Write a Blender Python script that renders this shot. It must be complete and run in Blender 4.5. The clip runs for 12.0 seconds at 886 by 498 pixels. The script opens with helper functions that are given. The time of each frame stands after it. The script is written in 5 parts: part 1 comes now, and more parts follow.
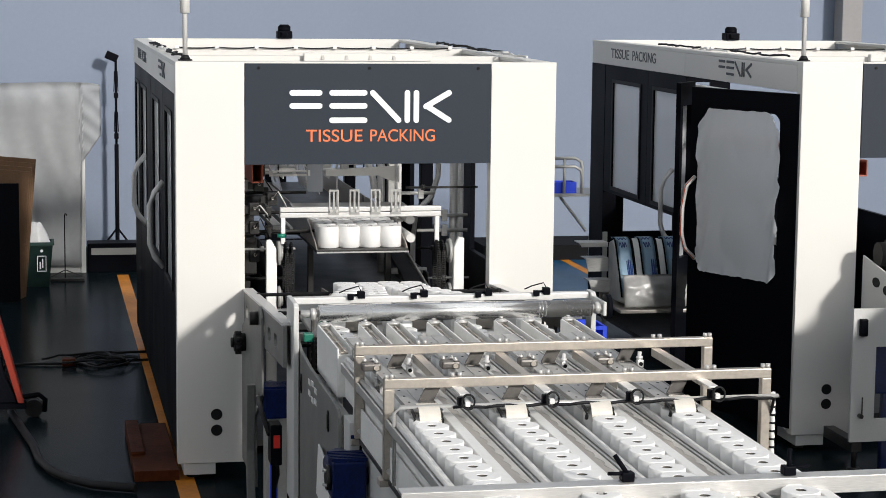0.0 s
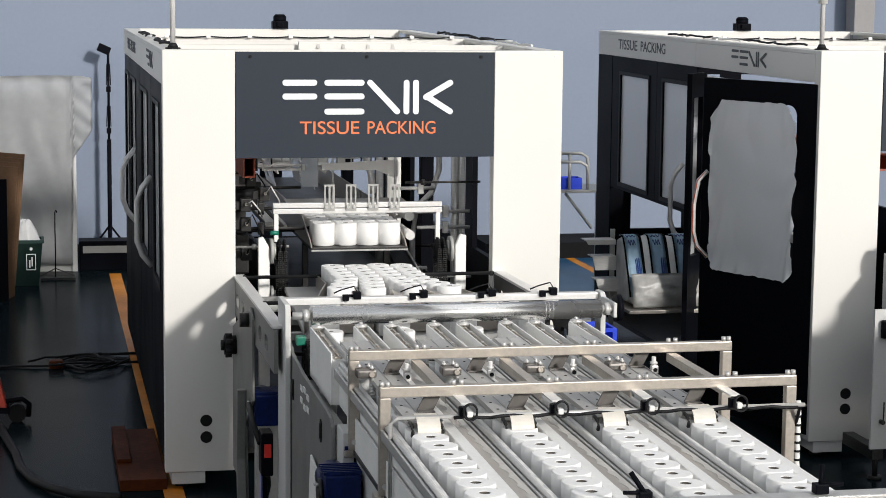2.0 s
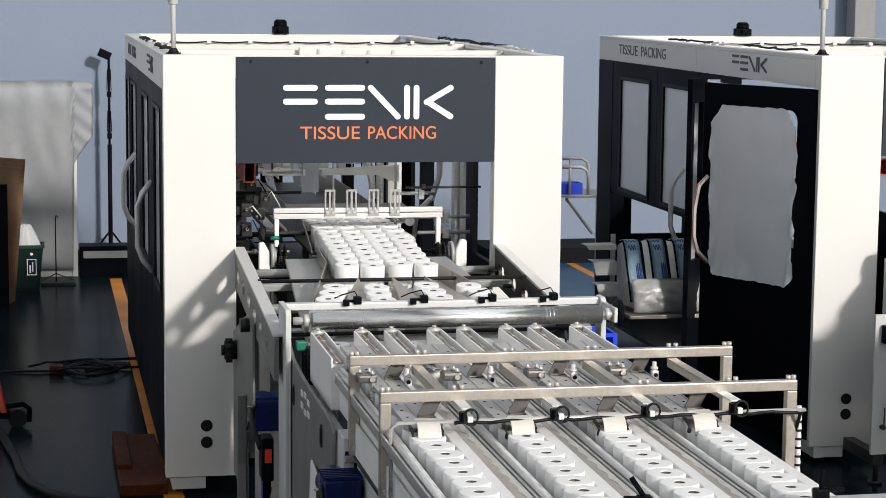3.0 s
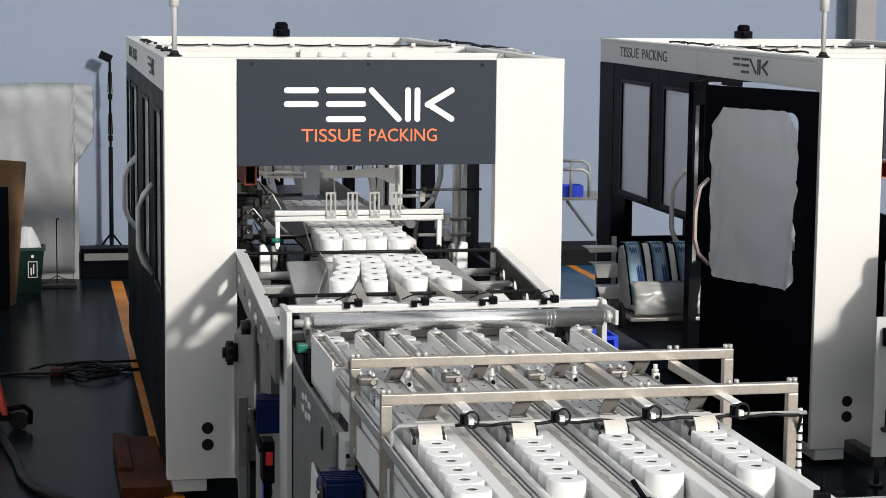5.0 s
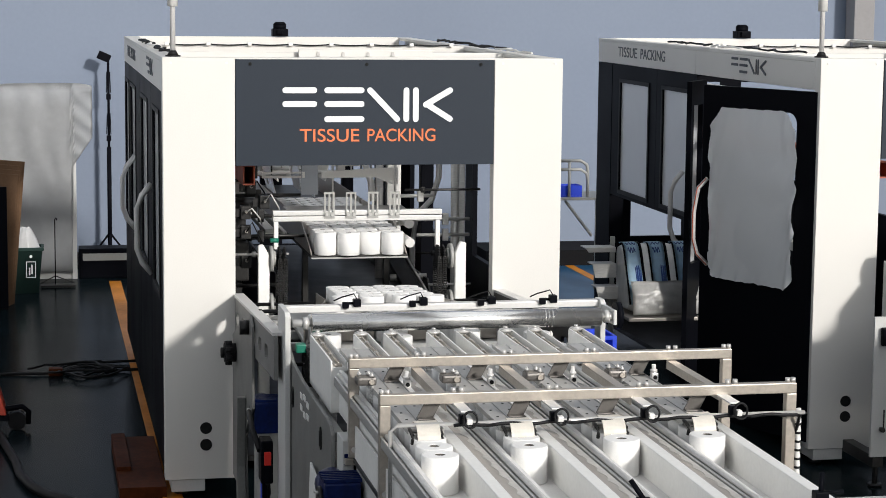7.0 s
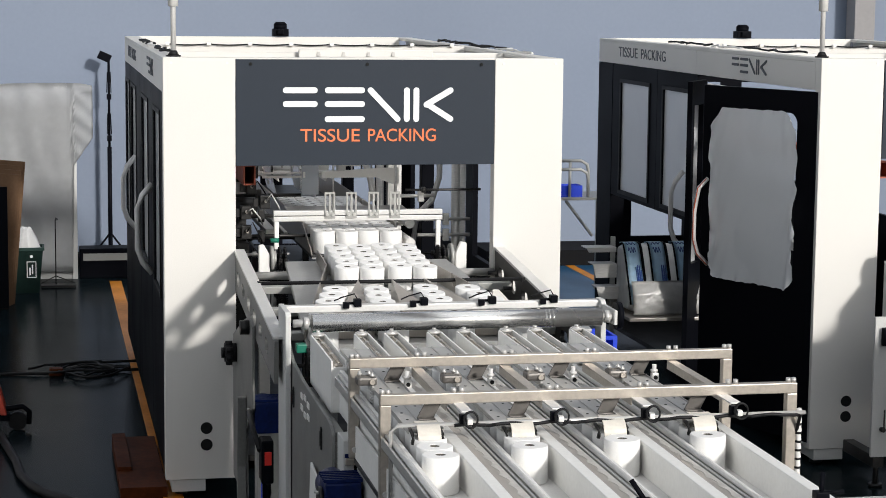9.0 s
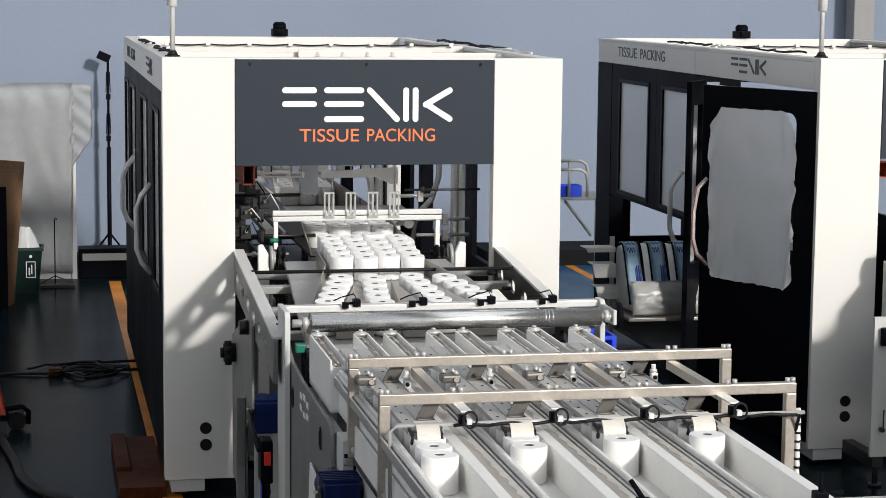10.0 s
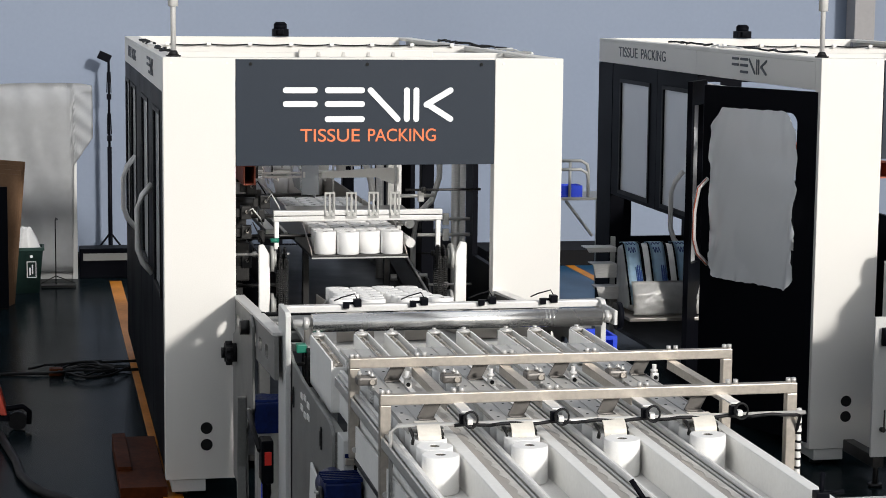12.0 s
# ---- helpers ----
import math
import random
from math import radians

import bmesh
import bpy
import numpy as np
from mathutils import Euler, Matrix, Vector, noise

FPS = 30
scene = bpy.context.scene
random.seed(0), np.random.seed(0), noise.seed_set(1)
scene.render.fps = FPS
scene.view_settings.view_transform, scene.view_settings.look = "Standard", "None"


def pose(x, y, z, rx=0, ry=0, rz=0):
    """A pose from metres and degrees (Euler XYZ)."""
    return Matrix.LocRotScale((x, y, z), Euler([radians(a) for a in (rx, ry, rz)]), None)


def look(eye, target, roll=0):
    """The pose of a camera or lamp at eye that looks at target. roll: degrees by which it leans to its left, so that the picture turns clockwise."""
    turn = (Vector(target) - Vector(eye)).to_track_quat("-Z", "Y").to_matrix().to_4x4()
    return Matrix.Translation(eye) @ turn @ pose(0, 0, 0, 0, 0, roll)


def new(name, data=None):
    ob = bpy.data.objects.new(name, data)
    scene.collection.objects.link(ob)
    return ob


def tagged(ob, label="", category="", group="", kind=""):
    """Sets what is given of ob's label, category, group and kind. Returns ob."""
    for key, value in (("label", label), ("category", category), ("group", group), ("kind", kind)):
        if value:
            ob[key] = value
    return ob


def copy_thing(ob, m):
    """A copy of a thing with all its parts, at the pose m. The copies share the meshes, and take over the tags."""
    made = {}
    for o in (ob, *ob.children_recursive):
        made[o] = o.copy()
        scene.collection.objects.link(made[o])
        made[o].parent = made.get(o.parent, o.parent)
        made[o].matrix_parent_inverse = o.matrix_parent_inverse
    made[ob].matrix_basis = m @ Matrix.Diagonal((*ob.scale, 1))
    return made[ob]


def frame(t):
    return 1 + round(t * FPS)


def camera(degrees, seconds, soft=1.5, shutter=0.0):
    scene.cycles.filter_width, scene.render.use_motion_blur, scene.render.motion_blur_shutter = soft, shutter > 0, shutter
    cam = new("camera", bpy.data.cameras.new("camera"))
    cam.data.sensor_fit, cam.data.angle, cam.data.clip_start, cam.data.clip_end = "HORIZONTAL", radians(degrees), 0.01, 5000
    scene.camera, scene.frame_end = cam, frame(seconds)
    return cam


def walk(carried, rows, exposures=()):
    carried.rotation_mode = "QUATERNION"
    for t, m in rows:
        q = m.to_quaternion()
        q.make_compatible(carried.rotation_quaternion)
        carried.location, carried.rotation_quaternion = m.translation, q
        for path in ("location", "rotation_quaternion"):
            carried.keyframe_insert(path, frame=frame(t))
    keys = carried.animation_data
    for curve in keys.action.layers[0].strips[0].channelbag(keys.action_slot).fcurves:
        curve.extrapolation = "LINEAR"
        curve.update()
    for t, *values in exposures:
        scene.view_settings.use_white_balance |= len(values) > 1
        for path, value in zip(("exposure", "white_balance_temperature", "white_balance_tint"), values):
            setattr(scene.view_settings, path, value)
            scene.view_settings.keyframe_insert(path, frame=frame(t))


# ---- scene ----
# The long lens stands still but for a slow settling tilt at the start.
cam = camera(24.79, 12.0, soft=0.55)
EYE = (-0.572, -9.499, 2.432)


def aim(yaw, pitch, eye=EYE, roll=0.575):
    return pose(*eye, 90 + pitch, 0, yaw) @ pose(0, 0, 0, 0, 0, roll)


BACK = (-0.675, -9.971, 2.496)
walk(cam, [
    (0.0, aim(-11.473, -7.483, BACK, 0.597)),
    (0.1, aim(-11.471, -7.488, (-0.668, -9.94, 2.492), 0.596)),
    (0.2, aim(-11.460, -7.515, (-0.634, -9.785, 2.470), 0.587)),
    (0.3, aim(-11.447, -7.545, (-0.593, -9.595, 2.445), 0.578)),
    (0.4, aim(-11.441, -7.556, (-0.575, -9.510, 2.433))),
    (0.5, aim(-11.439, -7.560)),
    (1.0, aim(-11.423, -7.593)),
    (1.5, aim(-11.404, -7.566)),
    (2.0, aim(-11.404, -7.542)),
    (2.5, aim(-11.396, -7.449)),
    (3.0, aim(-11.388, -7.397)),
    (4.0, aim(-11.370, -7.340)),
    (5.0, aim(-11.360, -7.328)),
    (5.6, aim(-11.362, -7.328)),
    (6.0, aim(-11.391, -7.328)),
    (7.0, aim(-11.405, -7.328)),
    (9.0, aim(-11.391, -7.328)),
    (10.0, aim(-11.412, -7.328)),
    (10.6, aim(-11.408, -7.328)),
    (11.0, aim(-11.391, -7.328)),
    (12.0, aim(-11.391, -7.328)),
], exposures=[(0.0, 0.0), (12.0, 0.0)])

# ---- light: low daylight through the tall windows behind the camera ----
world = bpy.data.worlds.new("daylight")
scene.world = world
world.use_nodes = True
wn = world.node_tree.nodes
sky = wn.new("ShaderNodeTexSky")
sky.sky_type = "NISHITA"
sky.sun_disc = False
sky.sun_elevation = radians(20.5)
sky.sun_rotation = radians(153)
wn["Background"].inputs[1].default_value = 0.105
soft = wn.new("ShaderNodeHueSaturation")
soft.inputs["Saturation"].default_value = 0.35
world.node_tree.links.new(sky.outputs[0], soft.inputs["Color"])
world.node_tree.links.new(soft.outputs[0], wn["Background"].inputs[0])
sun = new("sun", bpy.data.lights.new("sun", "SUN"))
sun.data.energy = 3.2
sun.data.angle = radians(5.0)
sun.data.color = (1.0, 0.968, 0.925)
sun.matrix_basis = look((6, -12, 6), (6 - 0.50, -11, 6 - 0.42))

side = new("side_window_light", bpy.data.lights.new("side_window_light", "AREA"))
side.data.shape = "RECTANGLE"
side.data.size, side.data.size_y = 9.6, 19.0
side.data.energy = 170
side.data.color = (0.93, 0.96, 1.0)
side.matrix_basis = pose(-4.62, -5.75, 7.0, 0, -90, 0)
# unseen fill lamp, added overhead to brighten the tops of the rolls
roof = new("overhead_fill", bpy.data.lights.new("overhead_fill", "AREA"))
roof.data.shape = "RECTANGLE"
roof.data.size, roof.data.size_y = 15.8, 21.3
roof.data.energy = 900
roof.data.color = (0.97, 0.985, 1.0)
roof.matrix_basis = pose(8.0, -3.25, 15.1)


# ---- materials ----
def mat(name, color, rough=0.5, metal=0.0, vary=0.12, grain=40.0, bump=0.05, stain=0.0, stain_scale=1.5, coat=0.0,
        stretch=(1, 1, 1), per_object=0.0, spec=0.5):
    """A procedural surface: base colour varied at two scales, with fine relief."""
    m = bpy.data.materials.new(name)
    m.use_nodes = True
    nt = m.node_tree
    N, L = nt.nodes, nt.links
    b = N["Principled BSDF"]
    b.inputs["Metallic"].default_value = metal
    b.inputs["Coat Weight"].default_value = coat
    b.inputs["Specular IOR Level"].default_value = spec
    tc = N.new("ShaderNodeTexCoord")
    mp = N.new("ShaderNodeMapping")
    mp.inputs["Scale"].default_value = stretch
    L.new(tc.outputs["Object"], mp.inputs[0])
    fine = N.new("ShaderNodeTexNoise")
    fine.inputs["Scale"].default_value = grain
    fine.inputs["Detail"].default_value = 4
    L.new(mp.outputs[0], fine.inputs["Vector"])
    big = N.new("ShaderNodeTexNoise")
    big.inputs["Scale"].default_value = stain_scale
    big.inputs["Detail"].default_value = 5
    L.new(tc.outputs["Object"], big.inputs["Vector"])
    ramp = N.new("ShaderNodeMapRange")
    ramp.inputs[1].default_value, ramp.inputs[2].default_value = 0.3, 0.7
    ramp.inputs[3].default_value, ramp.inputs[4].default_value = 1 - vary, 1 + vary
    L.new(fine.outputs[0], ramp.inputs[0])
    ramp2 = N.new("ShaderNodeMapRange")
    ramp2.inputs[1].default_value, ramp2.inputs[2].default_value = 0.35, 0.75
    ramp2.inputs[3].default_value, ramp2.inputs[4].default_value = 1.0, 1 - stain
    L.new(big.outputs[0], ramp2.inputs[0])
    mul = N.new("ShaderNodeMath")
    mul.operation = "MULTIPLY"
    L.new(ramp.outputs[0], mul.inputs[0])
    L.new(ramp2.outputs[0], mul.inputs[1])
    last = mul.outputs[0]
    if per_object:
        oi = N.new("ShaderNodeObjectInfo")
        r3 = N.new("ShaderNodeMapRange")
        r3.inputs[3].default_value, r3.inputs[4].default_value = 1 - per_object, 1.0
        L.new(oi.outputs["Random"], r3.inputs[0])
        m3 = N.new("ShaderNodeMath")
        m3.operation = "MULTIPLY"
        L.new(last, m3.inputs[0])
        L.new(r3.outputs[0], m3.inputs[1])
        last = m3.outputs[0]
    vm = N.new("ShaderNodeVectorMath")
    vm.operation = "SCALE"
    vm.inputs[0].default_value = color
    L.new(last, vm.inputs["Scale"])
    L.new(vm.outputs[0], b.inputs["Base Color"])
    rr = N.new("ShaderNodeMapRange")
    rr.inputs[3].default_value, rr.inputs[4].default_value = max(0.03, rough - 0.08), min(1, rough + 0.10)
    L.new(big.outputs[0], rr.inputs[0])
    L.new(rr.outputs[0], b.inputs["Roughness"])
    if bump:
        bp = N.new("ShaderNodeBump")
        bp.inputs["Strength"].default_value = bump
        bp.inputs["Distance"].default_value = 0.004
        L.new(fine.outputs[0], bp.inputs["Height"])
        L.new(bp.outputs[0], b.inputs["Normal"])
    return m


WHITE = mat("white_powder_coat", (0.76, 0.74, 0.70), 0.42, 0, 0.02, 160, 0.04, 0.05, 1.2)
GREYWHITE = mat("grey_white_paint", (0.62, 0.62, 0.60), 0.45, 0, 0.03, 120, 0.04, 0.06, 1.4)
SLATE = mat("slate_panel", (0.022, 0.030, 0.043), 0.5, 0, 0.05, 200, 0.05, 0.06, 2.0, spec=0.25)
BLACKP = mat("black_powder_coat", (0.005, 0.0055, 0.008), 0.42, 0, 0.08, 150, 0.06, 0.1, 2.0, spec=0.03)
HOLE = mat("dark_hole", (0.006, 0.006, 0.006), 0.9, 0, 0.05, 50, 0)
LOGO = mat("white_vinyl", (0.86, 0.87, 0.88), 0.4, 0, 0.02, 60, 0)
ORANGE_TXT = mat("orange_vinyl", (0.83, 0.20, 0.07), 0.4, 0, 0.02, 60, 0)
GREY_TXT = mat("dark_grey_vinyl", (0.07, 0.075, 0.085), 0.45, 0, 0.03, 60, 0)
STEEL = mat("brushed_steel", (0.60, 0.59, 0.57), 0.34, 0.4, 0.10, 30, 0.06, 0.10, 3, 0, (1, 1, 12))
TUBE_STEEL = mat("satin_steel_tube", (0.46, 0.415, 0.36), 0.36, 0.5, 0.10, 60, 0.05, 0.10, 6, 0, (1, 1, 1))
CHROME = mat("ground_roller_steel", (0.80, 0.79, 0.77), 0.24, 0.9, 0.08, 25, 0.03, 0.12, 5, 0, (1, 18, 18))
ALU = mat("aluminium_profile", (0.72, 0.71, 0.69), 0.40, 0.25, 0.04, 80, 0.04, 0.08, 4)
SHEET = mat("stainless_sheet", (0.38, 0.35, 0.315), 0.30, 0.2, 0.06, 40, 0.05, 0.12, 3, 0, (14, 1, 1))
PLATE = mat("grey_machine_plate", (0.40, 0.40, 0.38), 0.42, 0.15, 0.05, 90, 0.05, 0.10, 4)
DRIVE = mat("dull_drive_plate", (0.21, 0.21, 0.20), 0.45, 0.2, 0.08, 90, 0.05, 0.15, 4)
FLAP = mat("cream_plastic_flap", (0.66, 0.62, 0.55), 0.45, 0, 0.06, 60, 0.05, 0.15, 20)
DARKSTEEL = mat("oily_dark_steel", (0.032, 0.031, 0.030), 0.42, 0.5, 0.2, 60, 0.1, 0.2, 6)
RUBBER = mat("black_rubber", (0.010, 0.010, 0.011), 0.55, 0, 0.15, 90, 0.1, 0.1, 6, spec=0.25)
PLASTICW = mat("white_plastic_guide", (0.85, 0.84, 0.81), 0.5, 0, 0.03, 60, 0.03, 0.06, 5)
BELT = mat("pale_belt", (0.78, 0.77, 0.75), 0.6, 0, 0.04, 120, 0.06, 0.10, 4)
PERF = mat("pale_perforated_strip", (0.47, 0.46, 0.44), 0.4, 0.1, 0.04, 80, 0.04, 0.08, 4)
BEDBELT = mat("grey_bed_plate", (0.42, 0.42, 0.41), 0.35, 0.25, 0.05, 60, 0.04, 0.10, 3)
PAPER = mat("tissue_paper", (0.89, 0.88, 0.86), 0.85, 0, 0.03, 220, 0.25, 0.03, 9, 0, (1, 1, 3), 0.06)
CORE = mat("roll_core", (0.11, 0.10, 0.085), 0.9, 0, 0.08, 90, 0.1)
BLUE = mat("blue_motor_paint", (0.003, 0.013, 0.085), 0.30, 0, 0.20, 60, 0.15, 0.35, 12, spec=0.22)
RED = mat("red_plastic", (0.72, 0.03, 0.02), 0.4, 0, 0.05, 60, 0.02)
REDOX = mat("red_oxide_tube", (0.46, 0.10, 0.05), 0.45, 0, 0.10, 50, 0.06, 0.2, 8)
GREEN = mat("green_fitting", (0.008, 0.17, 0.11), 0.4, 0, 0.08, 60, 0.03)
BLUECRATE = mat("blue_crate_plastic", (0.01, 0.05, 0.62), 0.4, 0, 0.06, 50, 0.03)
FLOOR = mat("epoxy_floor", (0.007, 0.013, 0.016), 0.22, 0, 0.12, 30, 0.02, 0.45, 0.9, spec=0.018)
YELLOW = mat("floor_line_paint", (0.62, 0.22, 0.012), 0.45, 0, 0.12, 30, 0.03, 0.3, 3)
WALL = mat("pale_blue_wall", (0.210, 0.249, 0.325), 0.8, 0, 0.02, 30, 0.03, 0.07, 0.5)
PLINTH = mat("black_wall_band", (0.006, 0.006, 0.007), 0.7, 0, 0.1, 30, 0.03, spec=0.1)
CEIL = mat("ceiling_paint", (0.35, 0.36, 0.38), 0.9, 0, 0.03, 10, 0)
CLOTH = mat("white_plastic_sheet", (0.55, 0.56, 0.57), 0.6, 0, 0.04, 14, 0.15, 0.12, 2.5)
INK = mat("dark_blue_ink", (0.015, 0.05, 0.20), 0.35, 0, 0.1, 60, 0)
CARD = mat("cardboard", (0.17, 0.095, 0.05), 0.9, 0, 0.08, 60, 0.1, 0.2, 4)
BINGREEN = mat("dark_green_bin", (0.006, 0.032, 0.026), 0.5, 0, 0.08, 60, 0.03)
RUST = mat("brown_orange_paint", (0.085, 0.020, 0.004), 0.6, 0, 0.25, 30, 0.15, 0.5, 3, spec=0.12)
WORKORANGE = mat("red_orange_paint", (0.30, 0.03, 0.014), 0.45, 0, 0.1, 60, 0.05, 0.2, 4)
PRINT = mat("blue_print_film", (0.46, 0.66, 0.82), 0.3, 0, 0.10, 22, 0.15, 0.15, 9, 0.3)


def film_mat(name, color, alpha, rough, glow_through=0.0):
    m = mat(name, color, rough, 0, 0.05, 5, 0.5, 0.10, 5, 0.6)
    b = m.node_tree.nodes["Principled BSDF"]
    b.inputs["Alpha"].default_value = alpha
    if glow_through:
        N, L = m.node_tree.nodes, m.node_tree.links
        tr = N.new("ShaderNodeBsdfTranslucent")
        tr.inputs[0].default_value = (*color, 1)
        mix = N.new("ShaderNodeMixShader")
        mix.inputs[0].default_value = glow_through
        L.new(b.outputs[0], mix.inputs[1])
        L.new(tr.outputs[0], mix.inputs[2])
        L.new(mix.outputs[0], N["Material Output"].inputs[0])
    return m


FILM = film_mat("milky_protective_film", (0.88, 0.90, 0.92), 0.96, 0.22, 0.10)
BAGFILM = film_mat("clear_bag_film", (0.70, 0.70, 0.70), 0.75, 0.25)
PANEGLASS = film_mat("tinted_window_pane", (0.55, 0.58, 0.62), 0.55, 0.12)


# ---- mesh helpers ----
def box(bm, x0, x1, y0, y1, z0, z1, bev=0.0):
    m = Matrix.LocRotScale(((x0 + x1) / 2, (y0 + y1) / 2, (z0 + z1) / 2), None, (abs(x1 - x0), abs(y1 - y0), abs(z1 - z0)))
    vs = bmesh.ops.create_cube(bm, size=1, matrix=m)["verts"]
    if bev:
        es = list({e for v in vs for e in v.link_edges})
        bmesh.ops.bevel(bm, geom=es, offset=bev, segments=2, profile=0.6, affect="EDGES")
    return bm


def cyl(bm, a, b, r, n=16, r2=None):
    a, b = Vector(a), Vector(b)
    d = b - a
    q = d.to_track_quat("Z", "Y").to_matrix().to_4x4()
    m = Matrix.Translation((a + b) / 2) @ q
    vs = bmesh.ops.create_cone(bm, cap_ends=True, segments=n, radius1=r, radius2=r if r2 is None else r2, depth=d.length, matrix=m)["verts"]
    for f in {f for v in vs for f in v.link_faces}:
        f.smooth = len(f.verts) == 4
    return bm


def tube(bm, pts, r, n=8):
    """A round bar swept along a polyline."""
    pts = [Vector(p) for p in pts]
    rings = []
    up = Vector((0.13, 0.27, 0.95)).normalized()
    for i, p in enumerate(pts):
        d = (pts[min(i + 1, len(pts) - 1)] - pts[max(i - 1, 0)]).normalized()
        u = d.cross(up).normalized()
        v = d.cross(u)
        rings.append([bm.verts.new(p + r * (math.cos(k * math.tau / n) * u + math.sin(k * math.tau / n) * v)) for k in range(n)])
    for a, b in zip(rings, rings[1:]):
        for k in range(n):
            bm.faces.new((a[k], a[(k + 1) % n], b[(k + 1) % n], b[k])).smooth = True
    bm.faces.new(rings[0][::-1])
    bm.faces.new(rings[-1])
    return bm


def prism(bm, pts, axis, a0, a1, bev=0.0):
    """A flat outline in the two other axes, given thickness along axis."""
    def put(u, v, w):
        return {"x": (w, u, v), "y": (u, w, v), "z": (u, v, w)}[axis]
    lo = [bm.verts.new(put(u, v, a0)) for u, v in pts]
    hi = [bm.verts.new(put(u, v, a1)) for u, v in pts]
    fs = [bm.faces.new(lo), bm.faces.new(hi[::-1])]
    n = len(pts)
    for i in range(n):
        fs.append(bm.faces.new((lo[i], hi[i], hi[(i + 1) % n], lo[(i + 1) % n])))
    bmesh.ops.recalc_face_normals(bm, faces=fs)
    if bev:
        bmesh.ops.bevel(bm, geom=list({e for f in fs for e in f.edges}), offset=bev, segments=1, affect="EDGES")
    return bm


def frame_plate(bm, axis, a0, a1, u0, u1, v0, v1, holes):
    """A plate with rectangular openings, cut along a grid of its edges."""
    us = sorted({u0, u1, *[h[0] for h in holes], *[h[1] for h in holes]})
    vs = sorted({v0, v1, *[h[2] for h in holes], *[h[3] for h in holes]})
    def solid(i, j):
        if not (0 <= i < len(us) - 1 and 0 <= j < len(vs) - 1):
            return False
        cu, cv = (us[i] + us[i + 1]) / 2, (vs[j] + vs[j + 1]) / 2
        return not any(h[0] < cu < h[1] and h[2] < cv < h[3] for h in holes)
    cache = {}
    def vert(u, v, w):
        k = (u, v, w)
        if k not in cache:
            cache[k] = bm.verts.new({"x": (w, u, v), "y": (u, w, v), "z": (u, v, w)}[axis])
        return cache[k]
    fs = []
    for i in range(len(us) - 1):
        for j in range(len(vs) - 1):
            if not solid(i, j):
                continue
            a, b, c, d = (us[i], vs[j]), (us[i + 1], vs[j]), (us[i + 1], vs[j + 1]), (us[i], vs[j + 1])
            fs.append(bm.faces.new([vert(*p, a0) for p in (a, b, c, d)]))
            fs.append(bm.faces.new([vert(*p, a1) for p in (d, c, b, a)]))
            for (di, dj), (p, q) in (((0, -1), (a, b)), ((1, 0), (b, c)), ((0, 1), (c, d)), ((-1, 0), (d, a))):
                if not solid(i + di, j + dj):
                    fs.append(bm.faces.new((vert(*p, a0), vert(*p, a1), vert(*q, a1), vert(*q, a0))))
    bmesh.ops.recalc_face_normals(bm, faces=fs)
    return bm


def BM():
    return bmesh.new()


def part(name, bm, material, parent=None, label=""):
    me = bpy.data.meshes.new(name)
    bm.to_mesh(me)
    bm.free()
    me.materials.append(material)
    ob = new(name, me)
    ob.parent = parent
    if label:
        tagged(ob, label)
    return ob


def thing(name, x, y, z, label, category, group="", rz=0.0):
    e = new(name)
    e.matrix_basis = pose(x, y, z, 0, 0, rz)
    e.empty_display_size = 0.1
    return tagged(e, label, category, group)


def setting(name, bm, material, label):
    ob = part(name, bm, material)
    return tagged(ob, label, name.split("_")[0], "", "structure")


def letters(name, text, width, height, material, parent, m, depth=0.002, label=""):
    """Words as raised vinyl, width metres long, lower left corner at the pose m."""
    cu = bpy.data.curves.new(name, "FONT")
    cu.body, cu.extrude, cu.offset = text, depth, 0.004
    ob = new(name + "_tmp", cu)
    bpy.context.view_layer.update()
    me = bpy.data.meshes.new_from_object(ob.evaluated_get(bpy.context.evaluated_depsgraph_get()))
    bpy.data.objects.remove(ob)
    xs = [v.co.x for v in me.vertices]
    k = width / (max(xs) - min(xs))
    kz = height / max(v.co.y for v in me.vertices)
    me.transform(m @ Matrix.Diagonal((k, kz, 1, 1)) @ Matrix.Translation((-min(xs), 0, 0)))
    me.materials.clear()
    me.materials.append(material)
    ob = new(name, me)
    ob.parent = parent
    return tagged(ob, label)


def stroke(bm, pts, r, a0=0.0, a1=0.003):
    """A flat rounded bar in the local xy plane along a polyline, raised a little in z."""
    for p, q in zip(pts, pts[1:]):
        p, q = Vector((*p, 0)), Vector((*q, 0))
        d = (q - p).normalized()
        ang = math.atan2(d.y, d.x)
        out = []
        for k in range(9):
            t = ang + math.pi / 2 + math.pi * k / 8
            out.append((p.x + r * math.cos(t), p.y + r * math.sin(t)))
        for k in range(9):
            t = ang - math.pi / 2 + math.pi * k / 8
            out.append((q.x + r * math.cos(t), q.y + r * math.sin(t)))
        prism(bm, out, "z", a0, a1)
        a1 += 0.0004
    return bm


